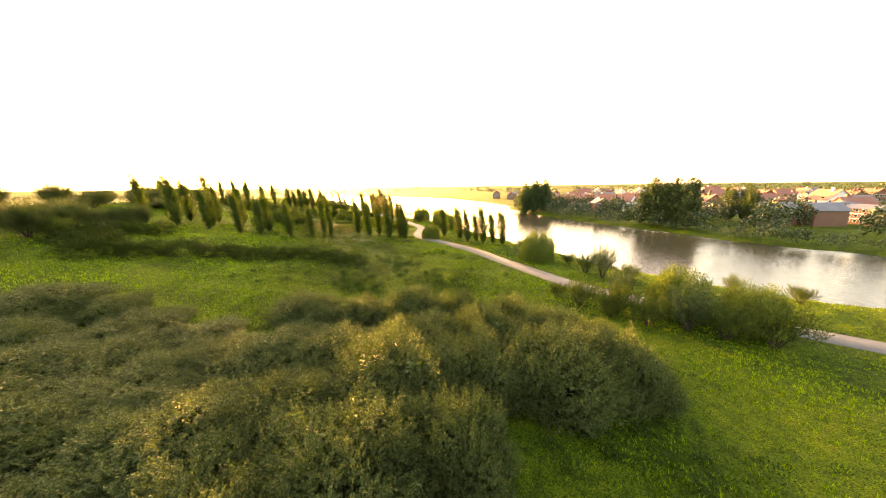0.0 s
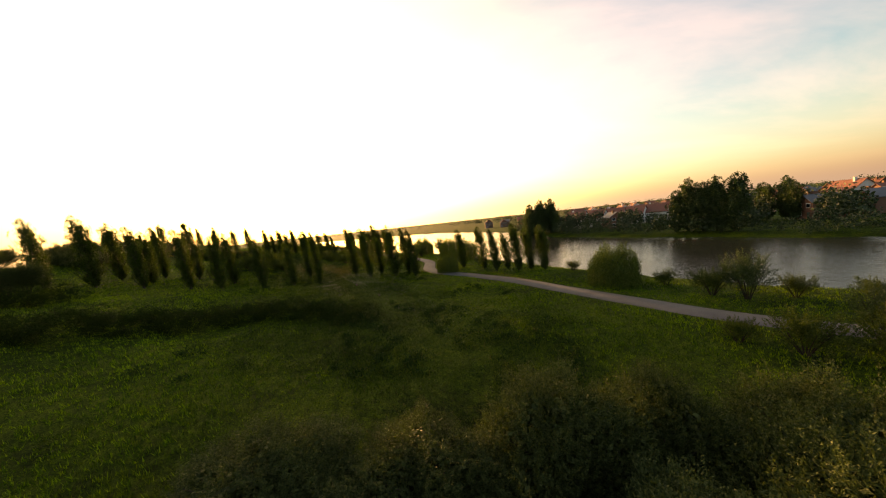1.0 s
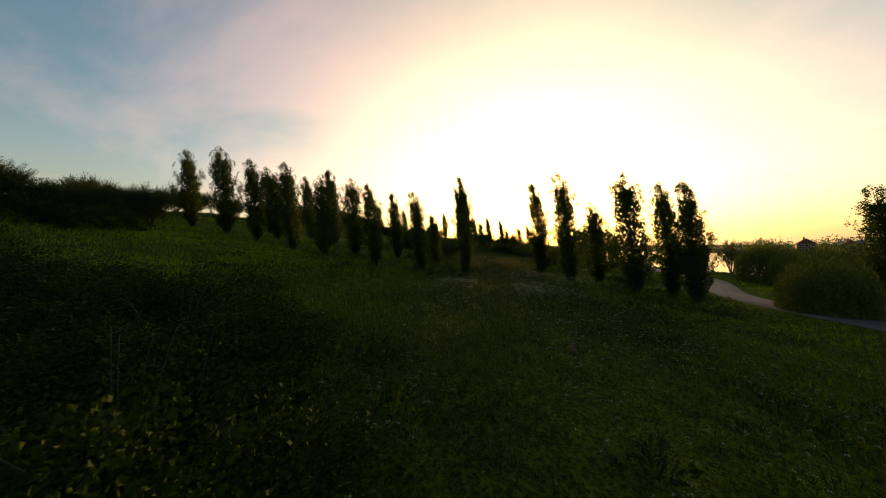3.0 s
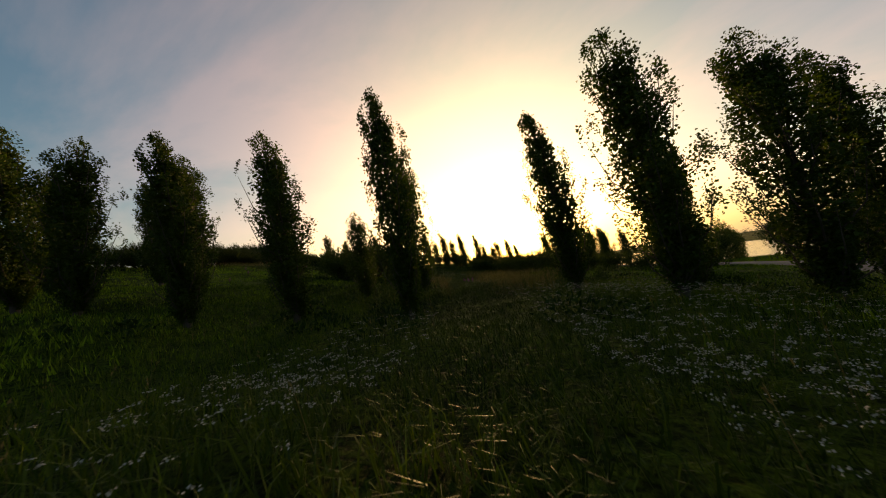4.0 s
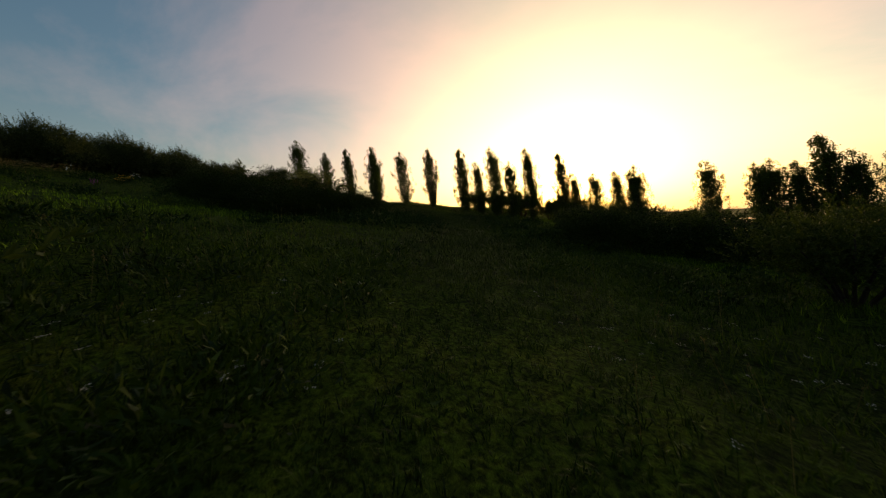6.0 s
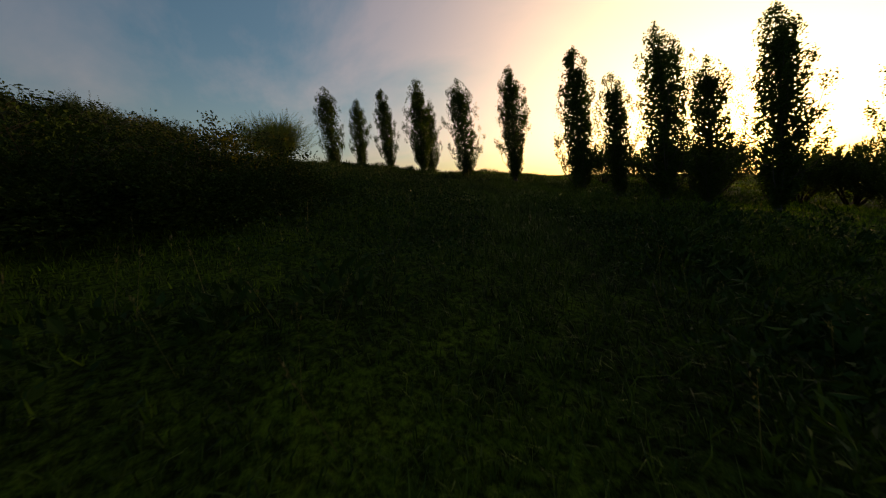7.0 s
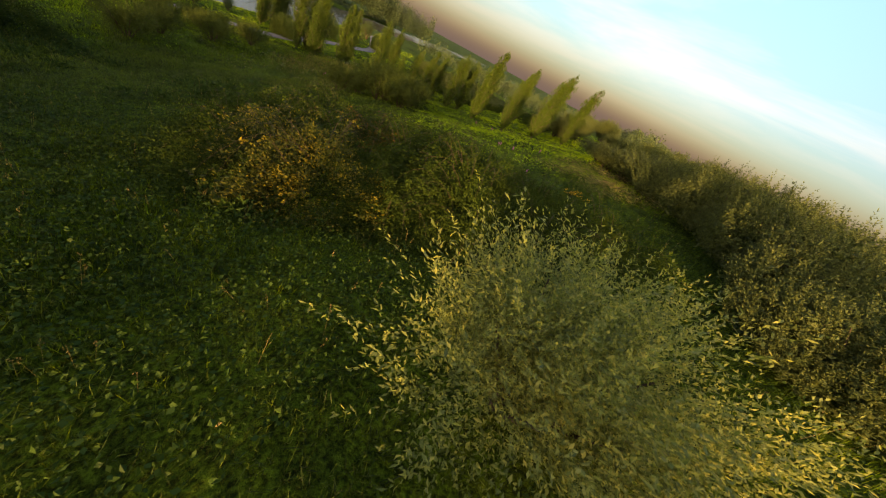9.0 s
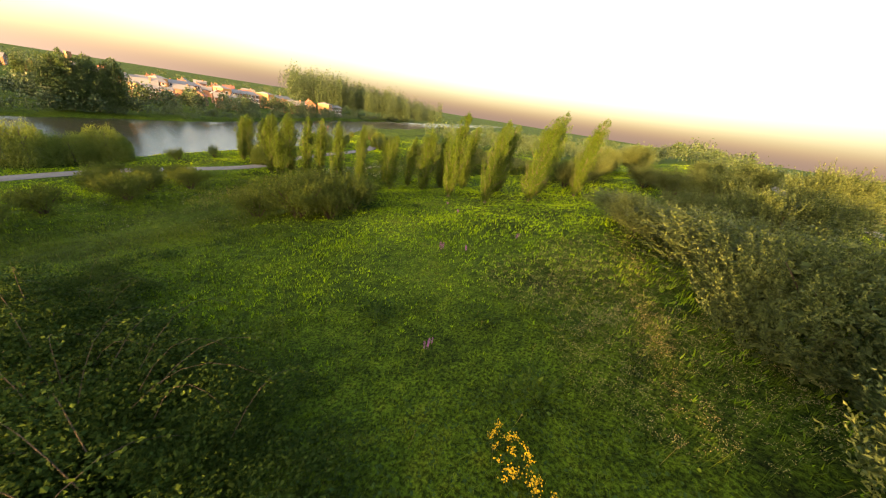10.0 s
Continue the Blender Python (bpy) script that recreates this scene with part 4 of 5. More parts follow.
# ---- herbs and flowers ----
M_WHITE = plain_mat("cream_petal", (0.36, 0.34, 0.27), 0.8)
M_PINK = plain_mat("purple_loosestrife_petal", (0.27, 0.07, 0.22), 0.8)
M_GOLD = plain_mat("ragwort_petal", (0.55, 0.30, 0.012), 0.8)
M_STRAW = leaf_mat("dry_grass_stalk", (0.07, 0.06, 0.025), (0.14, 0.11, 0.045), (0.24, 0.19, 0.085), 0.3, 0.4, 0.03)
M_SEED = leaf_mat("withered_flower_head", (0.12, 0.09, 0.045), (0.24, 0.19, 0.10), (0.36, 0.30, 0.17), 0.3, 0.5, 0.02)
M_HERB = leaf_mat("broad_herb_leaf", (0.009, 0.022, 0.005), (0.018, 0.040, 0.008), (0.030, 0.058, 0.012), 0.12, 0.4, 0.01)


def scattered(rng, count, spots):
    """Points round (x, y, reach) spots, off the path and the water."""
    c = np.array(spots)[rng.integers(0, len(spots), count)]
    an, r = rng.uniform(0, 2 * math.pi, count), c[:, 2] * np.sqrt(rng.uniform(0, 1, count))
    x, y = c[:, 0] + np.cos(an) * r, c[:, 1] + np.sin(an) * r
    keep = (from_way(x, y) > 1.9) & (x < np.interp(y, SHORE_Y, SHORE_X) - 1) & (from_flight(x, y) > 1.1)
    x, y = x[keep], y[keep]
    return np.stack([x, y, gz(x, y)], 1)


def stalks(name, count, spots, tall, head, mats, seed, label, category):
    """Thin leaning stalks, each with a head of a few small leaves or petals."""
    rng = np.random.default_rng(seed)
    B = scattered(rng, count, spots)
    n = len(B)
    h = tall * rng.uniform(0.65, 1.3, n)
    T = B + np.stack([rng.normal(size=n) * 0.18 * h - 0.12 * h, rng.normal(size=n) * 0.18 * h, h], 1)
    an = rng.uniform(0, 2 * math.pi, n)
    s_ = np.stack([np.cos(an), np.sin(an), np.zeros(n)], 1) * 0.003
    V = np.stack([B - s_, B + s_, T + s_ * 0.5, T - s_ * 0.5], 1).reshape(-1, 3)
    ob = new(name, mesh_of(name, V, np.arange(4 * n).reshape(n, 4), mats[0]))
    tagged(ob, label, category, kind="stuff")
    k = head[2]
    i = np.repeat(np.arange(n), k)
    m = len(i)
    if head[0] == "umbel":
        P = T[i] + rng.normal(size=(m, 3)) * np.array([head[1], head[1], head[1] * 0.2])
        D = rng.normal(size=(m, 3)) * np.array([1, 1, 0.25])
        V, F = leaves(P, D, 0.018, 0.015, rng)
    elif head[0] == "spike":
        P = T[i] + (B[i] - T[i]) * rng.uniform(0, 0.35, (m, 1)) + rng.normal(size=(m, 3)) * 0.018
        V, F = leaves(P, rng.normal(size=(m, 3)) + np.array([0, 0, 0.6]), head[1], head[1] * 0.5, rng)
    else:
        P = T[i] + (B[i] - T[i]) * rng.uniform(0, 0.25, (m, 1)) + rng.normal(size=(m, 3)) * 0.012
        V, F = leaves(P, unit(T[i] - B[i]) + rng.normal(size=(m, 3)) * 0.25, head[1], head[1] * 0.3, rng)
    tops = new(name + "_head", mesh_of(name + "_head", V, F, mats[1]))
    tops.parent = ob
    return ob


MEADOW = [(x, y, 9) for x, y in FLIGHT[::6]] + [(-52, 96, 9), (-48, 88, 9), (-43, 82, 9)]
stalks("dry_grass", 2600, MEADOW, 0.6, ("ear", 0.045, 5), (M_STRAW, M_STRAW), 81, "dry straw-coloured grass stalks with seed heads", "grass")
stalks("seed_grass", 2600, [(-16, 84, 4), (-19, 88, 5), (-22, 92, 5), (-15, 80, 3)], 0.72, ("ear", 0.05, 6), (M_STRAW, M_STRAW), 84, "tall pale seeding grass catching the light", "grass")
stalks("wild_carrot", 4200, [(-3, 50, 8), (-6, 57, 8), (-8, 64, 6), (-10, 67, 6), (-4, 62, 8), (-9, 76, 4), (-7, 72, 5), (-11, 76, 4), (-12.6, 69, 3), (-9.6, 68.6, 3), (-11, 66.5, 3), (-22, 96, 8)], 0.34, ("umbel", 0.026, 9), (M_GRASS, M_WHITE), 82, "white umbels of wild carrot among the grass", "wildflower")
stalks("thistle_stand", 3600, [(-55.6, 93, 3.6), (-54.2, 89, 3.6), (-56.6, 96.5, 2.6), (-53, 93, 3)], 0.55, ("umbel", 0.05, 9), (M_GRASS, M_SEED), 83, "withered brown flower heads standing in the meadow", "wildflower")


def tussocks(name, clumps, blades, tall, width, seed, label, mat):
    """Tufts of coarse grass and nettles standing in drifts in the meadow, joined as one."""
    rng = np.random.default_rng(seed)
    a = FLIGHT[rng.integers(0, len(FLIGHT), clumps * 6)]
    r, an = 1.2 + 17 * rng.uniform(0, 1, len(a)), rng.uniform(0, 2 * math.pi, len(a))
    x, y = a[:, 0] + np.cos(an) * r, a[:, 1] + np.sin(an) * r
    keep = (vnoise(x, y, 6.0, seed) > 0.12) & (from_way(x, y) > 2.2) & (from_flight(x, y) > 1.6) & (x < np.interp(y, SHORE_Y, SHORE_X) - 1.5)
    x, y = x[keep][:clumps], y[keep][:clumps]
    n = len(x)
    i = np.repeat(np.arange(n), blades)
    m = len(i)
    spread = rng.uniform(0.18, 0.5, n)[i]
    off = rng.normal(size=(m, 2)) * spread[:, None]
    high = tall * rng.uniform(0.5, 1.25, n)[i] * np.exp(-(np.hypot(*off.T) / (spread * 2.2)) ** 2)
    up = rng.uniform(0, 0.75, m)
    P = np.stack([x[i] + off[:, 0], y[i] + off[:, 1], gz(x, y)[i] + high * up], 1)
    D = np.stack([off[:, 0] * 0.9, off[:, 1] * 0.9, np.full(m, 0.55)], 1) + rng.normal(size=(m, 3)) * 0.35
    size = (0.09 + 0.22 * high) * rng.uniform(0.7, 1.3, m)
    ob = new(name, mesh_of(name, *leaves(P, D, size, width * rng.uniform(0.7, 1.4, m), rng), mat))
    return tagged(ob, label, "meadow plants", kind="stuff")


tussocks("grass_tussocks", 1500, 80, 0.5, 0.035, 171, "bright green tufts of coarse grass in the meadow", M_GRASS)
tussocks("nettle_tufts", 600, 80, 0.6, 0.065, 172, "dark green tufts of nettles among the meadow grass", M_HERB)


def loosestrife(seed, spires, mat, name, tall):
    """A clump of upright stems, each with a spike of small blossoms."""
    rng = np.random.default_rng(seed)
    Q = []
    plant_ = new(name)
    for k in range(spires):
        an, r = rng.uniform(0, 2 * math.pi), rng.uniform(0, 0.22)
        b = np.array([math.cos(an) * r, math.sin(an) * r, -0.05])
        t = b * 1.5 + np.array([0, 0, tall * rng.uniform(0.7, 1.1)])
        stem = child("stem", mesh_of("stem", *tubes([[(b, 0.008), ((b + t) / 2, 0.006), (t, 0.003)]], 4), M_GRASS), plant_)
        P = t + (b - t) * rng.uniform(0, 0.4, (60, 1)) + rng.normal(size=(60, 3)) * 0.022
        child("blossom", mesh_of("blossom", *leaves(P, rng.normal(size=P.shape), 0.04, 0.035, rng), mat), stem)
        Q.extend(t + (b - t) * q for q in rng.uniform(0.4, 0.95, 14))
    Q = np.array(Q)
    child("foliage", mesh_of("foliage", *leaves(Q, rng.normal(size=Q.shape), 0.12, 0.03, rng), M_HERB), plant_)
    return plant_


loose = [loosestrife(91, 7, M_PINK, "purple_loosestrife", 1.1)]
plant(loose, [(-9.4, 66.0, 0.35), (-19.5, 88, 0.5), (-20.3, 89.2, 0.55), (-21, 90, 0.5), (-46.5, 92, 0.6), (-51.5, 99, 0.55), (-47.6, 91.2, 0.5), (-42, 84, 0.5), (-38, 80, 0.5), (-3, 33, 0.6), (3, 36, 0.6), (-6, 60, 0.4), (-49, 88, 0.5)],
      "clump of purple loosestrife spikes in the meadow", "wildflower", "purple loosestrife", dice, turn=180)


def ragwort(seed):
    rng = np.random.default_rng(seed)
    Q = []
    plant_ = new("ragwort")
    for k in range(18):
        an, r = rng.uniform(0, 2 * math.pi), 0.48 * math.sqrt(rng.uniform(0, 1))
        b = np.array([math.cos(an) * r * 0.5, math.sin(an) * r * 0.5, -0.05])
        t = np.array([math.cos(an) * r, math.sin(an) * r, rng.uniform(0.5, 0.8)])
        stem = child("stem", mesh_of("stem", *tubes([[(b, 0.008), (t, 0.004)]], 4), M_GRASS), plant_)
        P = t + rng.normal(size=(12, 3)) * np.array([0.045, 0.045, 0.02])
        child("blossom", mesh_of("blossom", *leaves(P, rng.normal(size=P.shape) * np.array([1, 1, 0.3]), 0.045, 0.045, rng), M_GOLD), stem)
        Q.extend(b + (t - b) * q for q in rng.uniform(0.2, 0.9, 9))
    Q = np.array(Q)
    child("foliage", mesh_of("foliage", *leaves(Q, rng.normal(size=Q.shape), 0.13, 0.05, rng), M_HERB), plant_)
    return plant_


rag = [ragwort(95)]
plant(rag, [(-54.9, 100.8, 0.75), (-54.4, 100.4, 0.6), (-55.4, 101.0, 0.6)], "bright yellow flowering ragwort in the grass", "wildflower", "ragwort", dice, turn=180)

rng = np.random.default_rng(97)
B = scattered(rng, 38000, [(-46, 117, 7), (-50, 117, 7), (-54, 116, 7), (-42, 117, 5), (-57, 111, 5), (-52, 120, 6), (-56, 104, 5)])
P = B + np.stack([rng.normal(size=len(B)) * 0.03, rng.normal(size=len(B)) * 0.03, rng.uniform(0.08, 0.42, len(B))], 1)
D = rng.normal(size=P.shape) * np.array([1, 1, 0.35])
herbs = new("broad_leaved_herbs", mesh_of("broad_leaved_herbs", *leaves(P, D, 0.062 * rng.uniform(0.5, 1.6, len(P)), 0.056 * rng.uniform(0.5, 1.6, len(P)), rng), M_HERB))
tagged(herbs, "low broad-leaved dark green herbs covering the slope", "undergrowth", kind="stuff")

# ---- far shore: tall trees, houses, woods ----
tall = [poplar(120 + k, 16.0, 7500, M_POPLAR_FAR, 0.5, 1.9, 0.3) for k in range(2)]
BELT = [(54 + 1.3 * k, 150 + 2.2 * (k % 4), 0.8 + 0.08 * (k % 3)) for k in range(11)] + [(74.5 + 0.5 * k + 1.4 * (k % 2), 98 - 1.6 * k, 0.74 + 0.08 * (k % 3)) for k in range(9)] + [(106 + 1.5 * (k % 3), 92 + 2.2 * k, 0.66 + 0.06 * (k % 3)) for k in range(5)]
plant(tall, BELT, "tall dark poplar in a dense clump on the far shore", "poplar", "far shore poplars", dice, turn=180)
M_BRICK = solid_mat("orange_brick", ((0.3, (0.13, 0.062, 0.040)), (0.7, (0.21, 0.105, 0.068))), 0.3, 9.0, 0.85)
M_RENDER = solid_mat("white_render", ((0.3, (0.52, 0.50, 0.47)), (0.7, (0.66, 0.64, 0.60))), 0.3, 6.0, 0.8, 0.1)
M_TILE = solid_mat("red_roof_tile", ((0.3, (0.16, 0.062, 0.042)), (0.7, (0.25, 0.10, 0.07))), 0.4, 12.0, 0.8)
M_SLATE = solid_mat("grey_roof_slate", ((0.3, (0.085, 0.085, 0.09)), (0.7, (0.15, 0.148, 0.15))), 0.4, 12.0, 0.75)
M_FRAME = plain_mat("white_window_frame", (0.75, 0.74, 0.71), 0.5)
M_DOOR = plain_mat("dark_green_door", (0.05, 0.08, 0.06), 0.5)
M_PANE, nt = base_mat("window_glass")
pg = nnode(nt, "ShaderNodeBsdfPrincipled", Roughness=0.05)
pg.inputs["Base Color"].default_value = (0.02, 0.025, 0.03, 1)
og = nt.nodes.new("ShaderNodeOutputMaterial")
nt.links.new(pg.outputs[0], og.inputs[0])


def box(bm, x0, x1, y0, y1, z0, z1):
    v = [bm.verts.new((x, y, z)) for z in (z0, z1) for x, y in ((x0, y0), (x1, y0), (x1, y1), (x0, y1))]
    for f in ((3, 2, 1, 0), (4, 5, 6, 7), (0, 1, 5, 4), (1, 2, 6, 5), (2, 3, 7, 6), (3, 0, 4, 7)):
        bm.faces.new([v[k] for k in f])
    return bm


def house(name, w, d, h, peak, wall_m, roof_m, storeys, bays):
    """A house: walls with a gable or flat top, roof with eaves, windows with frames on both long sides, door, chimney."""
    home = new(name)
    bm = box(bmesh.new(), -w / 2, w / 2, -d / 2, d / 2, -1.5, h)
    if peak:
        for y in (-d / 2, d / 2):
            bm.faces.new([bm.verts.new(p) for p in ((-w / 2, y, h), (w / 2, y, h), (0, y, h + peak))])
    part("wall", bm, wall_m, home)
    bm = bmesh.new()
    if peak:
        e, t = 0.4, 0.18
        for sgn in (-1, 1):
            lo, top = sgn * (w / 2 + e), h + peak
            z0 = h - e * peak / (w / 2)
            pts = [(lo, -d / 2 - e, z0), (lo, d / 2 + e, z0), (0, d / 2 + e, top), (0, -d / 2 - e, top)]
            a = [bm.verts.new(p) for p in pts]
            b = [bm.verts.new((p[0], p[1], p[2] + t)) for p in pts]
            bm.faces.new(a)
            bm.faces.new(b[::-1])
            for k in range(4):
                bm.faces.new((a[k], a[(k + 1) % 4], b[(k + 1) % 4], b[k]))
    else:
        box(bm, -w / 2 - 0.25, w / 2 + 0.25, -d / 2 - 0.25, d / 2 + 0.25, h + 0.003, h + 0.35)
    part("roof", bm, roof_m, home)
    if peak:
        part("chimney", box(bmesh.new(), 0.3, 1.0, d * 0.18, d * 0.18 + 0.7, h + peak * 0.5, h + peak + 0.9), wall_m, home)
    step = h / storeys
    for side in (-1, 1):
        y = side * d / 2
        for st in range(storeys):
            for k in range(bays):
                x = -w / 2 + w * (k + 0.5) / bays
                z = st * step + step * 0.36
                if st == 0 and k == 0:
                    part("door", box(bmesh.new(), x - 0.5, x + 0.5, min(y, y + side * 0.05), max(y, y + side * 0.05), 0.02, 2.05), M_DOOR, home)
                    continue
                fr = part("window", box(bmesh.new(), x - 0.75, x + 0.75, min(y, y + side * 0.05), max(y, y + side * 0.05), z, z + 1.35), M_FRAME, home)
                part("pane", box(bmesh.new(), x - 0.65, x + 0.65, min(y, y + side * 0.058), max(y, y + side * 0.058), z + 0.1, z + 1.25), M_PANE, fr)
    return home


def settle(ob, spots, label, group):
    for n, (x, y, turn, size) in enumerate(spots):
        m = pose(x, y, float(gz(np.array([x]), np.array([y]), False)[0]) + 0.02, 0, 0, turn) @ Matrix.Diagonal((size, size, size, 1))
        o = ob if n == 0 else copy_thing(ob, m)
        o.matrix_basis = m
        tagged(o, label, "house", group)


deal = random.Random(9)
def estate(count, lo, hi, ylo, yhi):
    """Spots for houses in loose rows that follow the far shore."""
    out = []
    while len(out) < count:
        y, back_ = deal.uniform(ylo, yhi), deal.uniform(lo, hi)
        x = float(np.interp(y, OVER_Y, OVER_X)) + back_
        if math.hypot(x, y) > 132 and all(math.hypot(x - a[0], y - a[1]) > 8.5 for a in out + TAKEN):
            out.append((x, y, deal.choice((64, 70, 76, 160, 166)), deal.uniform(0.85, 1.05)))
    TAKEN.extend(out)
    return out


TAKEN = []
lakeside = [(82, 158, 35, 0.9), (89, 154, 30, 0.9), (96, 151, 40, 0.9), (103, 147, 30, 0.9), (110, 143, 40, 0.9), (114, 155, 20, 0.9)]
TAKEN += lakeside + [(121, 136, 0, 1), (132, 120, 0, 1), (176, 62, 0, 1), (188, 44, 0, 1), (200, 72, 0, 1), (164, 22, 0, 1), (168, -2, 0, 1), (130, 82, 0, 1), (142, 64, 0, 1)]
settle(house("gabled_house", 8, 10, 5.0, 3.6, M_RENDER, M_TILE, 2, 3), lakeside + estate(12, 70, 220, 60, 330), "white rendered house with a steep red tiled roof by the lake", "lakeside houses")
settle(house("brick_house", 7, 9, 5.0, 2.8, M_BRICK, M_TILE, 2, 3), estate(48, 26, 250, -30, 330), "red brick house with a tiled roof in the far estate", "estate houses")
settle(house("terraced_house", 6.5, 9, 5.0, 2.2, M_BRICK, M_SLATE, 2, 2), estate(64, 24, 250, -30, 330), "terraced house with a low grey roof across the lake", "estate houses")
def window_on(home, x0, x1, y, side, z0, z1):
    """A window with its pane on a wall that looks along -y or +y."""
    fr = part("window", box(bmesh.new(), x0, x1, min(y, y + side * 0.05), max(y, y + side * 0.05), z0, z1), M_FRAME, home)
    part("pane", box(bmesh.new(), x0 + 0.1, x1 - 0.1, min(y, y + side * 0.058), max(y, y + side * 0.058), z0 + 0.1, z1 - 0.1), M_PANE, fr)


def apartment():
    """A long brown block under a low grey roof, with a taller ochre wing at one end and pale bands between the storeys."""
    home = new("apartment_block")
    part("wall", box(bmesh.new(), -11, 7, -4.5, 4.5, -1.5, 7.2), M_BRICK, home)
    part("end_wing", box(bmesh.new(), 7.004, 12, -5.2, 5.2, -1.5, 9.0), M_OCHRE, home, "ochre rendered end wing")
    bm = bmesh.new()
    for x0, x1, d, z, up in ((-11.5, 7.0, 5.1, 7.204, 1.9), (6.6, 12.4, 5.7, 9.004, 1.2)):
        lo = [bm.verts.new(q) for q in ((x0, -d, z), (x1, -d, z), (x1, d, z), (x0, d, z))]
        hi = [bm.verts.new(q) for q in ((x0 + 1.6, 0, z + up), (x1 - 1.6, 0, z + up))]
        for f in ((lo[3], lo[2], lo[1], lo[0]), (lo[0], lo[1], hi[1], hi[0]), (lo[2], lo[3], hi[0], hi[1]), (lo[1], lo[2], hi[1]), (lo[3], lo[0], hi[0])):
            bm.faces.new(f)
    part("roof", bm, M_SLATE, home, "low grey hipped roof")
    for side in (-1, 1):
        for st in range(3):
            for k in range(6):
                x = -11 + 18 * (k + 0.5) / 6
                window_on(home, x - 0.8, x + 0.8, side * 4.5, side, 0.9 + 2.4 * st, 2.2 + 2.4 * st)
            window_on(home, 8.4, 10.6, side * 5.2, side, 0.9 + 2.6 * st, 2.3 + 2.6 * st)
        for z in (2.45, 4.85):
            part("band", box(bmesh.new(), -10.98, 6.98, min(side * 4.5, side * 4.56), max(side * 4.5, side * 4.56), z, z + 0.3), M_FRAME, home)
        part("door", box(bmesh.new(), -0.6, 0.6, min(side * 4.5, side * 4.56), max(side * 4.5, side * 4.56), 0.02, 2.15), M_DOOR, home)
    return home


def pavilion():
    """A small lakeside building: a white glazed hall with a red upper storey set back over it."""
    home = new("lakeside_pavilion")
    part("wall", box(bmesh.new(), -4, 4, -4, 4, -1.5, 4.6), M_RENDER, home)
    part("side_wing", box(bmesh.new(), -9, -4.004, -3, 4, -1.5, 2.6), M_RENDER, home)
    part("upper_storey", box(bmesh.new(), -9.5, 4.4, 0.4, 8, 2.604, 7.2), M_RED, home, "red clad upper storey")
    bm = bmesh.new()
    lo = [bm.verts.new(q) for q in ((-9.9, 0, 7.204), (4.8, 0, 7.204), (4.8, 8.4, 7.204), (-9.9, 8.4, 7.204))]
    hi = [bm.verts.new(q) for q in ((-8, 4.2, 8.6), (3, 4.2, 8.6))]
    for f in ((lo[3], lo[2], lo[1], lo[0]), (lo[0], lo[1], hi[1], hi[0]), (lo[2], lo[3], hi[0], hi[1]), (lo[1], lo[2], hi[1]), (lo[3], lo[0], hi[0])):
        bm.faces.new(f)
    part("roof", bm, M_RED, home)
    for st in range(2):
        for k in range(3):
            window_on(home, -3.4 + 2.4 * k, -1.4 + 2.4 * k, -4, -1, 0.5 + 2.0 * st, 2.2 + 2.0 * st)
    window_on(home, -8, -6, 0.4, -1, 4.2, 5.8)
    part("terrace_rail", box(bmesh.new(), -9.2, -4.1, -3.2, -3.1, 2.604, 3.4), M_FRAME, home)
    return home


def parked_car(paint):
    """A saloon: lower body, glazed cabin, four wheels."""
    auto = new("parked_car")
    bm = bmesh.new()
    prof = [(-2.1, 0.35), (-2.15, 0.8), (-1.2, 0.92), (-0.7, 1.42), (0.7, 1.45), (1.3, 0.95), (2.1, 0.8), (2.12, 0.35)]
    rows = [[bm.verts.new((x, y, z)) for x, z in prof] for y in (-0.85, 0.85)]
    for k in range(len(prof)):
        q = (k + 1) % len(prof)
        bm.faces.new((rows[0][k], rows[0][q], rows[1][q], rows[1][k]))
    bm.faces.new(rows[0][::-1])
    bm.faces.new(rows[1])
    body = part("body", bm, paint, auto)
    for side in (-1, 1):
        bm = bmesh.new()
        y = side * 0.856
        v = [bm.verts.new((x, yy, z)) for yy in (y, y - side * 0.03) for x, z in ((-1.05, 0.95), (-0.68, 1.36), (0.66, 1.38), (1.1, 0.97))]
        for f in ((0, 1, 2, 3), (7, 6, 5, 4), (0, 4, 5, 1), (1, 5, 6, 2), (2, 6, 7, 3), (3, 7, 4, 0)):
            bm.faces.new([v[k] for k in f])
        part("side_window", bm, M_PANE, body)
        for x in (-1.35, 1.35):
            V, F = tubes([[(np.array([x, side * 0.66, 0.31]), 0.31), (np.array([x, side * 0.88, 0.31]), 0.31), (np.array([x, side * 0.881, 0.31]), 0.01)]], 12)
            child("wheel", mesh_of("wheel", V, F, M_TYRE), auto)
    return auto


M_OCHRE = solid_mat("ochre_render", ((0.3, (0.26, 0.13, 0.055)), (0.7, (0.36, 0.19, 0.085))), 0.3, 6.0, 0.8, 0.1)
M_RED = solid_mat("red_cladding", ((0.3, (0.20, 0.028, 0.022)), (0.7, (0.30, 0.045, 0.034))), 0.4, 8.0, 0.6, 0.1)
M_TYRE = plain_mat("black_tyre", (0.02, 0.02, 0.02), 0.9)
settle(apartment(), [(132, 84, 70, 0.62), (144, 64, 74, 0.65), (200, 72, 84, 0.9), (176, 62, 80, 0.9), (188, 44, 100, 0.9), (164, 22, 100, 0.9), (168, -2, 108, 0.9), (156, -34, 115, 0.8)], "brown brick apartment block with an ochre end wing", "apartment blocks")
settle(pavilion(), [(121, 136, -70, 0.9)], "small white and red building with large windows by the lake", "lakeside pavilion")
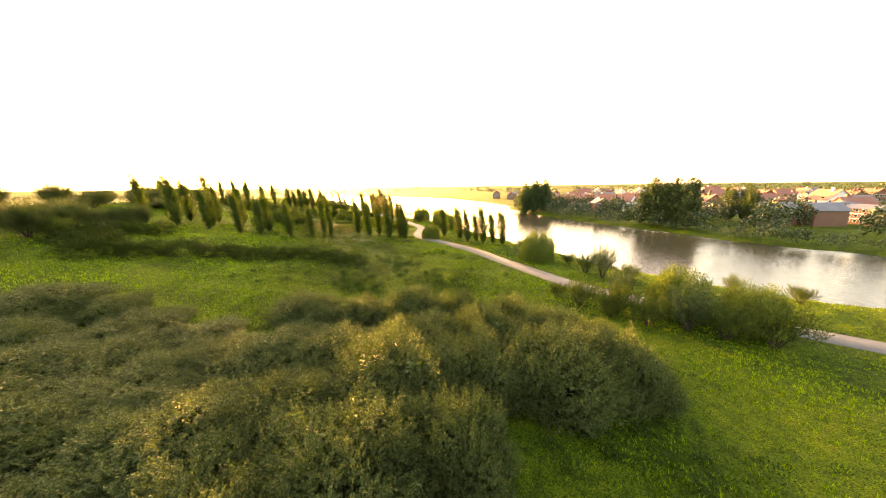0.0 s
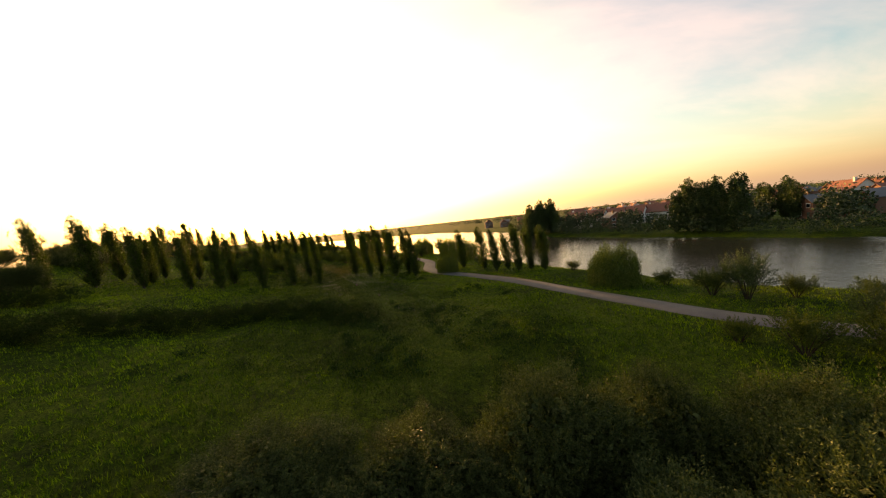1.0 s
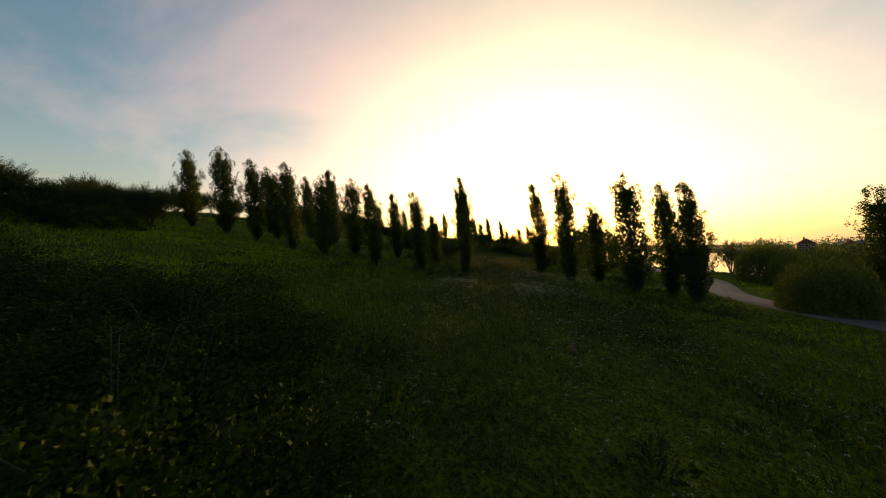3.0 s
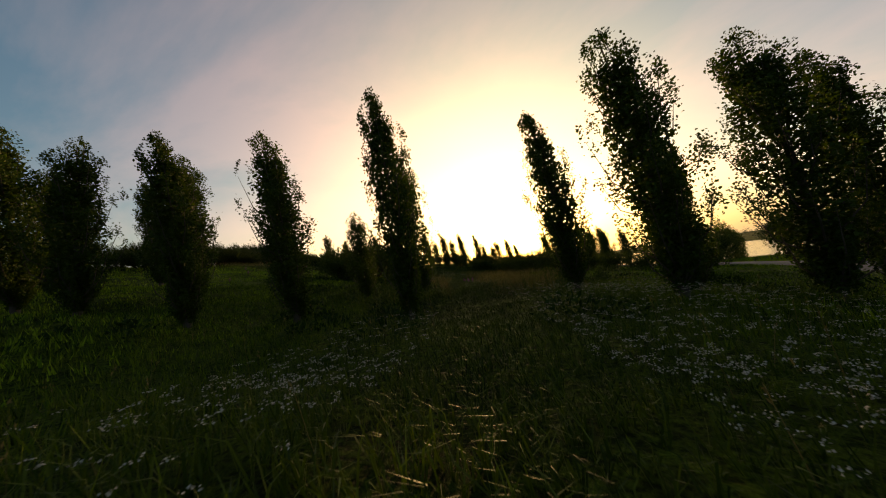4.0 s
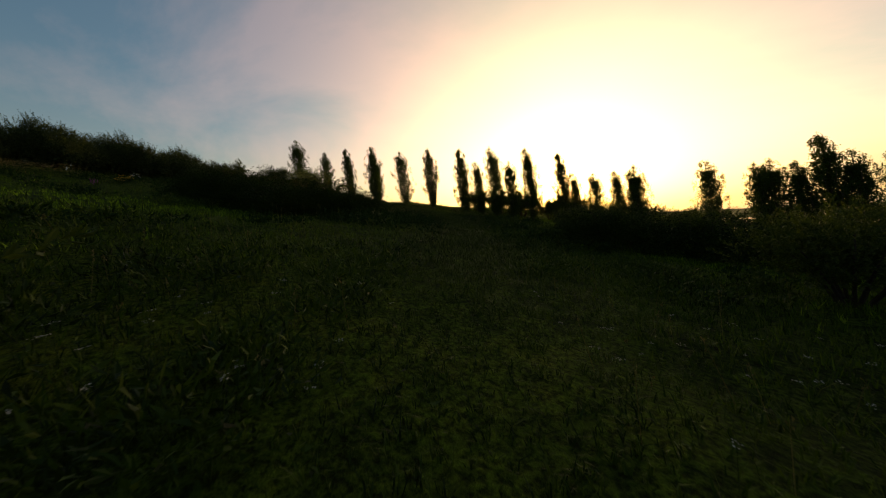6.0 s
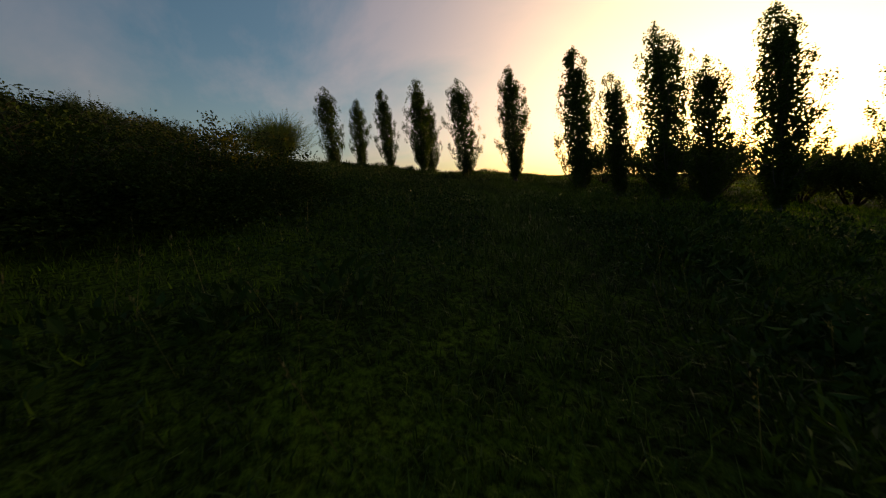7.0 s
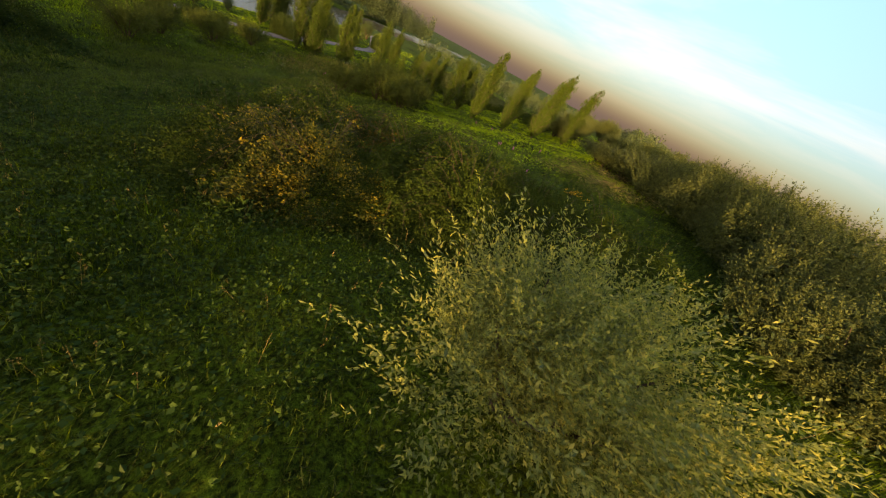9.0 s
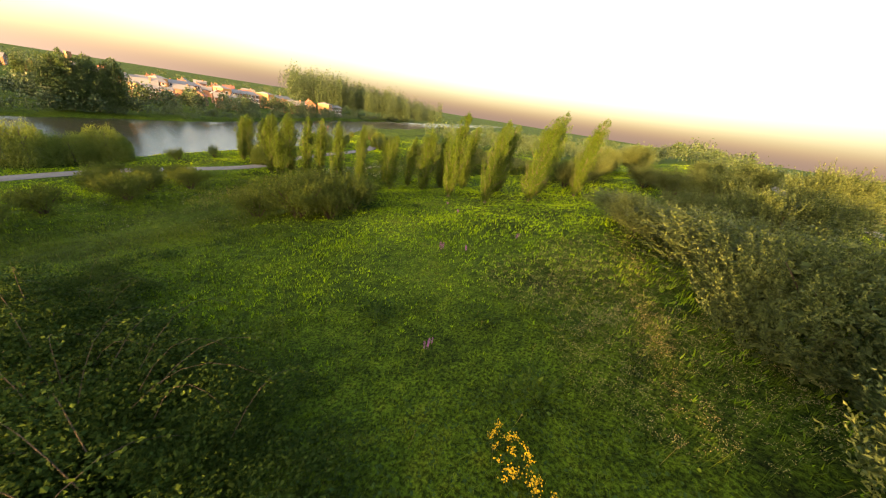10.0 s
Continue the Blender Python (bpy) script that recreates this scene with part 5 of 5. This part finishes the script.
for n, (x, y, turn, tone) in enumerate(((132, 124, 20, 0), (134.5, 121.6, 20, 1), (131, 119.5, 24, 2), (133.6, 117, 20, 0), (129, 115.6, 22, 1), (-122.6, -96, 88, 1), (-119.4, -84, 92, 2), (-122.4, -68, 89, 0))):
    auto = parked_car(plain_mat("car_paint", ((0.55, 0.55, 0.54), (0.06, 0.065, 0.075), (0.30, 0.04, 0.03))[tone], 0.3, 0.1, 0.04))
    auto.matrix_basis = pose(x, y, float(gz(np.array([float(x)]), np.array([float(y)]), False)[0]) + (0.16 if x < 0 else 0.0), 0, 0, turn)
    tagged(auto, ("silver grey saloon car parked near the lake", "dark blue saloon car standing on the tarmac", "red saloon car standing on the tarmac")[tone], "car", "parked cars")
settle(house("tower_block", 18, 14, 36, 0, M_BRICK, M_SLATE, 12, 5), [(690, 40, 20, 0.36), (700, 112, 60, 0.32), (690, 165, 10, 0.3)], "brown tower block far off on the skyline", "tower blocks")


def woods(name, trees, leaf, per, seed, label, mat=M_FAR_WOOD):
    """Distant trees joined as one: each a trunk-high clump of leaves; trees are (x, y, width, height)."""
    rng = np.random.default_rng(seed)
    T = np.array(trees)
    i = np.repeat(np.arange(len(T)), per)
    n = len(i)
    el, az = np.arcsin(rng.uniform(-0.7, 1, n)), rng.uniform(0, 2 * math.pi, n)
    r = rng.uniform(0.3, 1, n) ** 0.4 * (1 + 0.25 * np.sin(3 * az + i) + 0.15 * np.sin(7 * az + 2 * i))
    P = np.stack([T[i, 0] + np.cos(az) * np.cos(el) * r * T[i, 2] / 2, T[i, 1] + np.sin(az) * np.cos(el) * r * T[i, 2] / 2,
                  gz(T[:, 0], T[:, 1], False)[i] + T[i, 3] * (0.52 + 0.46 * np.sin(el) * r)], 1)
    size = leaf * (T[i, 3] / 10) * rng.uniform(0.7, 1.3, n)
    ob = new(name, mesh_of(name, *leaves(P, rng.normal(size=P.shape), size, size * 0.9, rng), mat))
    return tagged(ob, label, "trees", kind="stuff")


far = []
for k in range(1250):
    if k < 480:
        x, y = deal.uniform(110, 700), deal.uniform(-260, 620)
    elif k < 700:
        x, y = deal.uniform(-520, 500), deal.uniform(620, 1100)
    else:
        x, y = deal.uniform(-700, -150), deal.uniform(-500, 700)
    if k % 5 == 0:
        x, y = deal.uniform(-180, 160), deal.uniform(-1100, -60)
    ov = float(np.interp(y, OVER_Y, OVER_X))
    if y < 600 and float(np.interp(y, SHORE_Y, SHORE_X)) - 8 < x < ov + 6:
        x = ov + deal.uniform(4, 60)
    hh = deal.uniform(5, 11)
    far.append((x, y, hh * deal.uniform(0.8, 1.3), hh))
woods("distant_trees", far, 0.85, 130, 131, "scattered trees of the far shore and the plain")
far = []
for k in range(270):
    t, q = deal.uniform(0, 1), deal.uniform(-1, 1)
    far.append((214 - 40 * t + 34 * q, -34 - 130 * t - 22 * q, deal.uniform(6, 9), deal.uniform(24, 32) - 9 * t))
woods("poplar_wood", far, 0.26, 500, 132, "dense wood of tall poplars beyond the lake")
far = [(float(np.interp(y, OVER_Y, OVER_X)) + deal.uniform(1.5, 5), y, deal.uniform(3, 6), deal.uniform(2.2, 5)) for y in np.arange(-140, 176, 4.2)]
woods("shore_bushes", far, 1.0, 420, 133, "dark bushes along the far shore of the lake")
far = [(deal.uniform(-116, -106), y, deal.uniform(4, 6), deal.uniform(4, 6)) for y in np.arange(-180, 40, 5)] + [(deal.uniform(-160, -124), deal.uniform(-250, 60), deal.uniform(5, 8), deal.uniform(5, 7)) for k in range(80)]
woods("hill_willows", far, 0.6, 520, 134, "row of grey willows along the foot of the hill", M_WILLOW)
far = [(-30 + deal.uniform(-34, 60), deal.uniform(150, 330), deal.uniform(3, 6), deal.uniform(2.5, 5.5)) for k in range(60)]
far = [f for f in far if f[0] < np.interp(f[1], SHORE_Y, SHORE_X) - 4]
woods("meadow_bushes", far, 0.45, 520, 135, "bushes in the far part of the park")
far = [(float(np.interp(y, SHORE_Y, SHORE_X)) - deal.uniform(5, 11), y, deal.uniform(3, 5), deal.uniform(2.6, 4.4)) for y in np.arange(126, 300, 1.8)]
woods("near_shore_hedge", far, 0.5, 480, 136, "dark bushes lining the near shore of the lake", M_SHORE)
far = [(float(np.interp(y, OVER_Y, OVER_X)) + deal.uniform(4, 42), y, deal.uniform(4, 7), deal.uniform(4, 8.5)) for y in (deal.uniform(-60, 185) for k in range(105))]
woods("far_bank_trees", far, 0.8, 460, 137, "garden trees between the houses across the lake")

far = [(deal.uniform(-96, 70), deal.uniform(-190, -28), deal.uniform(4, 7), deal.uniform(4, 8)) for k in range(260)]
woods("park_trees", far, 0.9, 260, 138, "dense trees in the southern part of the park")
# ---- street and mast beyond the bank ----
M_TAR = solid_mat("dark_tarmac", ((0.35, (0.045, 0.045, 0.047)), (0.65, (0.085, 0.084, 0.083))), 0.5, 16.0, 0.8, 0.2)
M_STEEL = plain_mat("galvanised_steel", (0.16, 0.165, 0.165), 0.6, 0.3)
M_LAMP = plain_mat("lamp_glass", (0.7, 0.68, 0.6), 0.2)
sy = np.arange(-160, 116, 4.0)
sx = -121.0 + 0.0004 * (sy - 60) ** 2
SV = []
for off, up in ((-4.0, -0.15), (-3.8, 0.12), (0, 0.17), (3.8, 0.12), (4.0, -0.15)):
    SV.append(np.stack([sx + off, sy, gz(sx, sy, False) + up], 1))
SV = np.stack(SV, 1).reshape(-1, 3)
k = (np.arange(len(sy) - 1)[:, None] * 5 + np.arange(4)[None, :]).ravel()
street = new("road", mesh_of("road", SV, np.stack([k, k + 1, k + 6, k + 5], 1), M_TAR, True))
tagged(street, "dark tarmac road behind the willow bank", "road", kind="structure")


cy = np.arange(-60, 201, 2.5)
cx = -74.5 + 1.4 * np.sin(cy / 23.0)
CV = []
for off, up in ((-1.9, -0.15), (-1.75, 0.05), (0, 0.09), (1.75, 0.05), (1.9, -0.15)):
    CV.append(np.stack([cx + off, cy, gz(cx, cy, False) + up + 0.28], 1))
CV = np.stack(CV, 1).reshape(-1, 3)
k = (np.arange(len(cy) - 1)[:, None] * 5 + np.arange(4)[None, :]).ravel()
crest_way = new("path_2", mesh_of("path_2", CV, np.stack([k, k + 1, k + 6, k + 5], 1), M_TAR, True))
tagged(crest_way, "dark tarmac track along the top of the grassy bank", "path", kind="structure")


def street_lamp():
    lamp = new("street_lamp")
    child("pole", mesh_of("pole", *tubes([[(np.array([0, 0, -0.3]), 0.11), (np.array([0, 0, 4.0]), 0.08), (np.array([0, 0, 8.0]), 0.055)]], 8), M_STEEL, True), lamp)
    child("arm", mesh_of("arm", *tubes([[(np.array([0, 0, 7.9]), 0.04), (np.array([0.6, 0, 8.25]), 0.035), (np.array([1.5, 0, 8.35]), 0.03)]], 6), M_STEEL, True), lamp)
    head = part("lamp_head", box(bmesh.new(), 1.4, 2.1, -0.14, 0.14, 8.28, 8.42), M_STEEL, lamp)
    part("diffuser", box(bmesh.new(), 1.46, 2.04, -0.1, 0.1, 8.22, 8.276), M_LAMP, head)
    return lamp


post = street_lamp()
for n, y in enumerate(range(-150, 116, 24)):
    x = -116.5 + 0.0004 * (y - 60) ** 2
    m = pose(x, y, float(gz(np.array([x]), np.array([float(y)]), False)[0]), 0, 0, 180)
    o = post if n == 0 else copy_thing(post, m)
    o.matrix_basis = m
    tagged(o, "tall grey steel street lamp beside the road", "street lamp", "street lamps")

mast = new("radio_mast")
part("mast_foot", box(bmesh.new(), -0.9, 0.9, -0.9, 0.9, -1.0, 0.5), M_RENDER, mast)
child("pole", mesh_of("pole", *tubes([[(np.array([0, 0, 0.4]), 0.2), (np.array([0, 0, 6.0]), 0.15), (np.array([0, 0, 9.5]), 0.07)]], 10), M_RENDER, True), mast)
for z, w in ((6.6, 0.7), (7.6, 0.6), (8.6, 0.5)):
    part("cross_arm", box(bmesh.new(), -w, w, -0.12, 0.12, z, z + 0.25), M_RENDER, mast)
mast.matrix_basis = pose(-98, -58, float(gz(np.array([-98.0]), np.array([-58.0]), False)[0]), 0, 0, 20)
tagged(mast, "white painted mast with short cross arms on the plain", "mast")
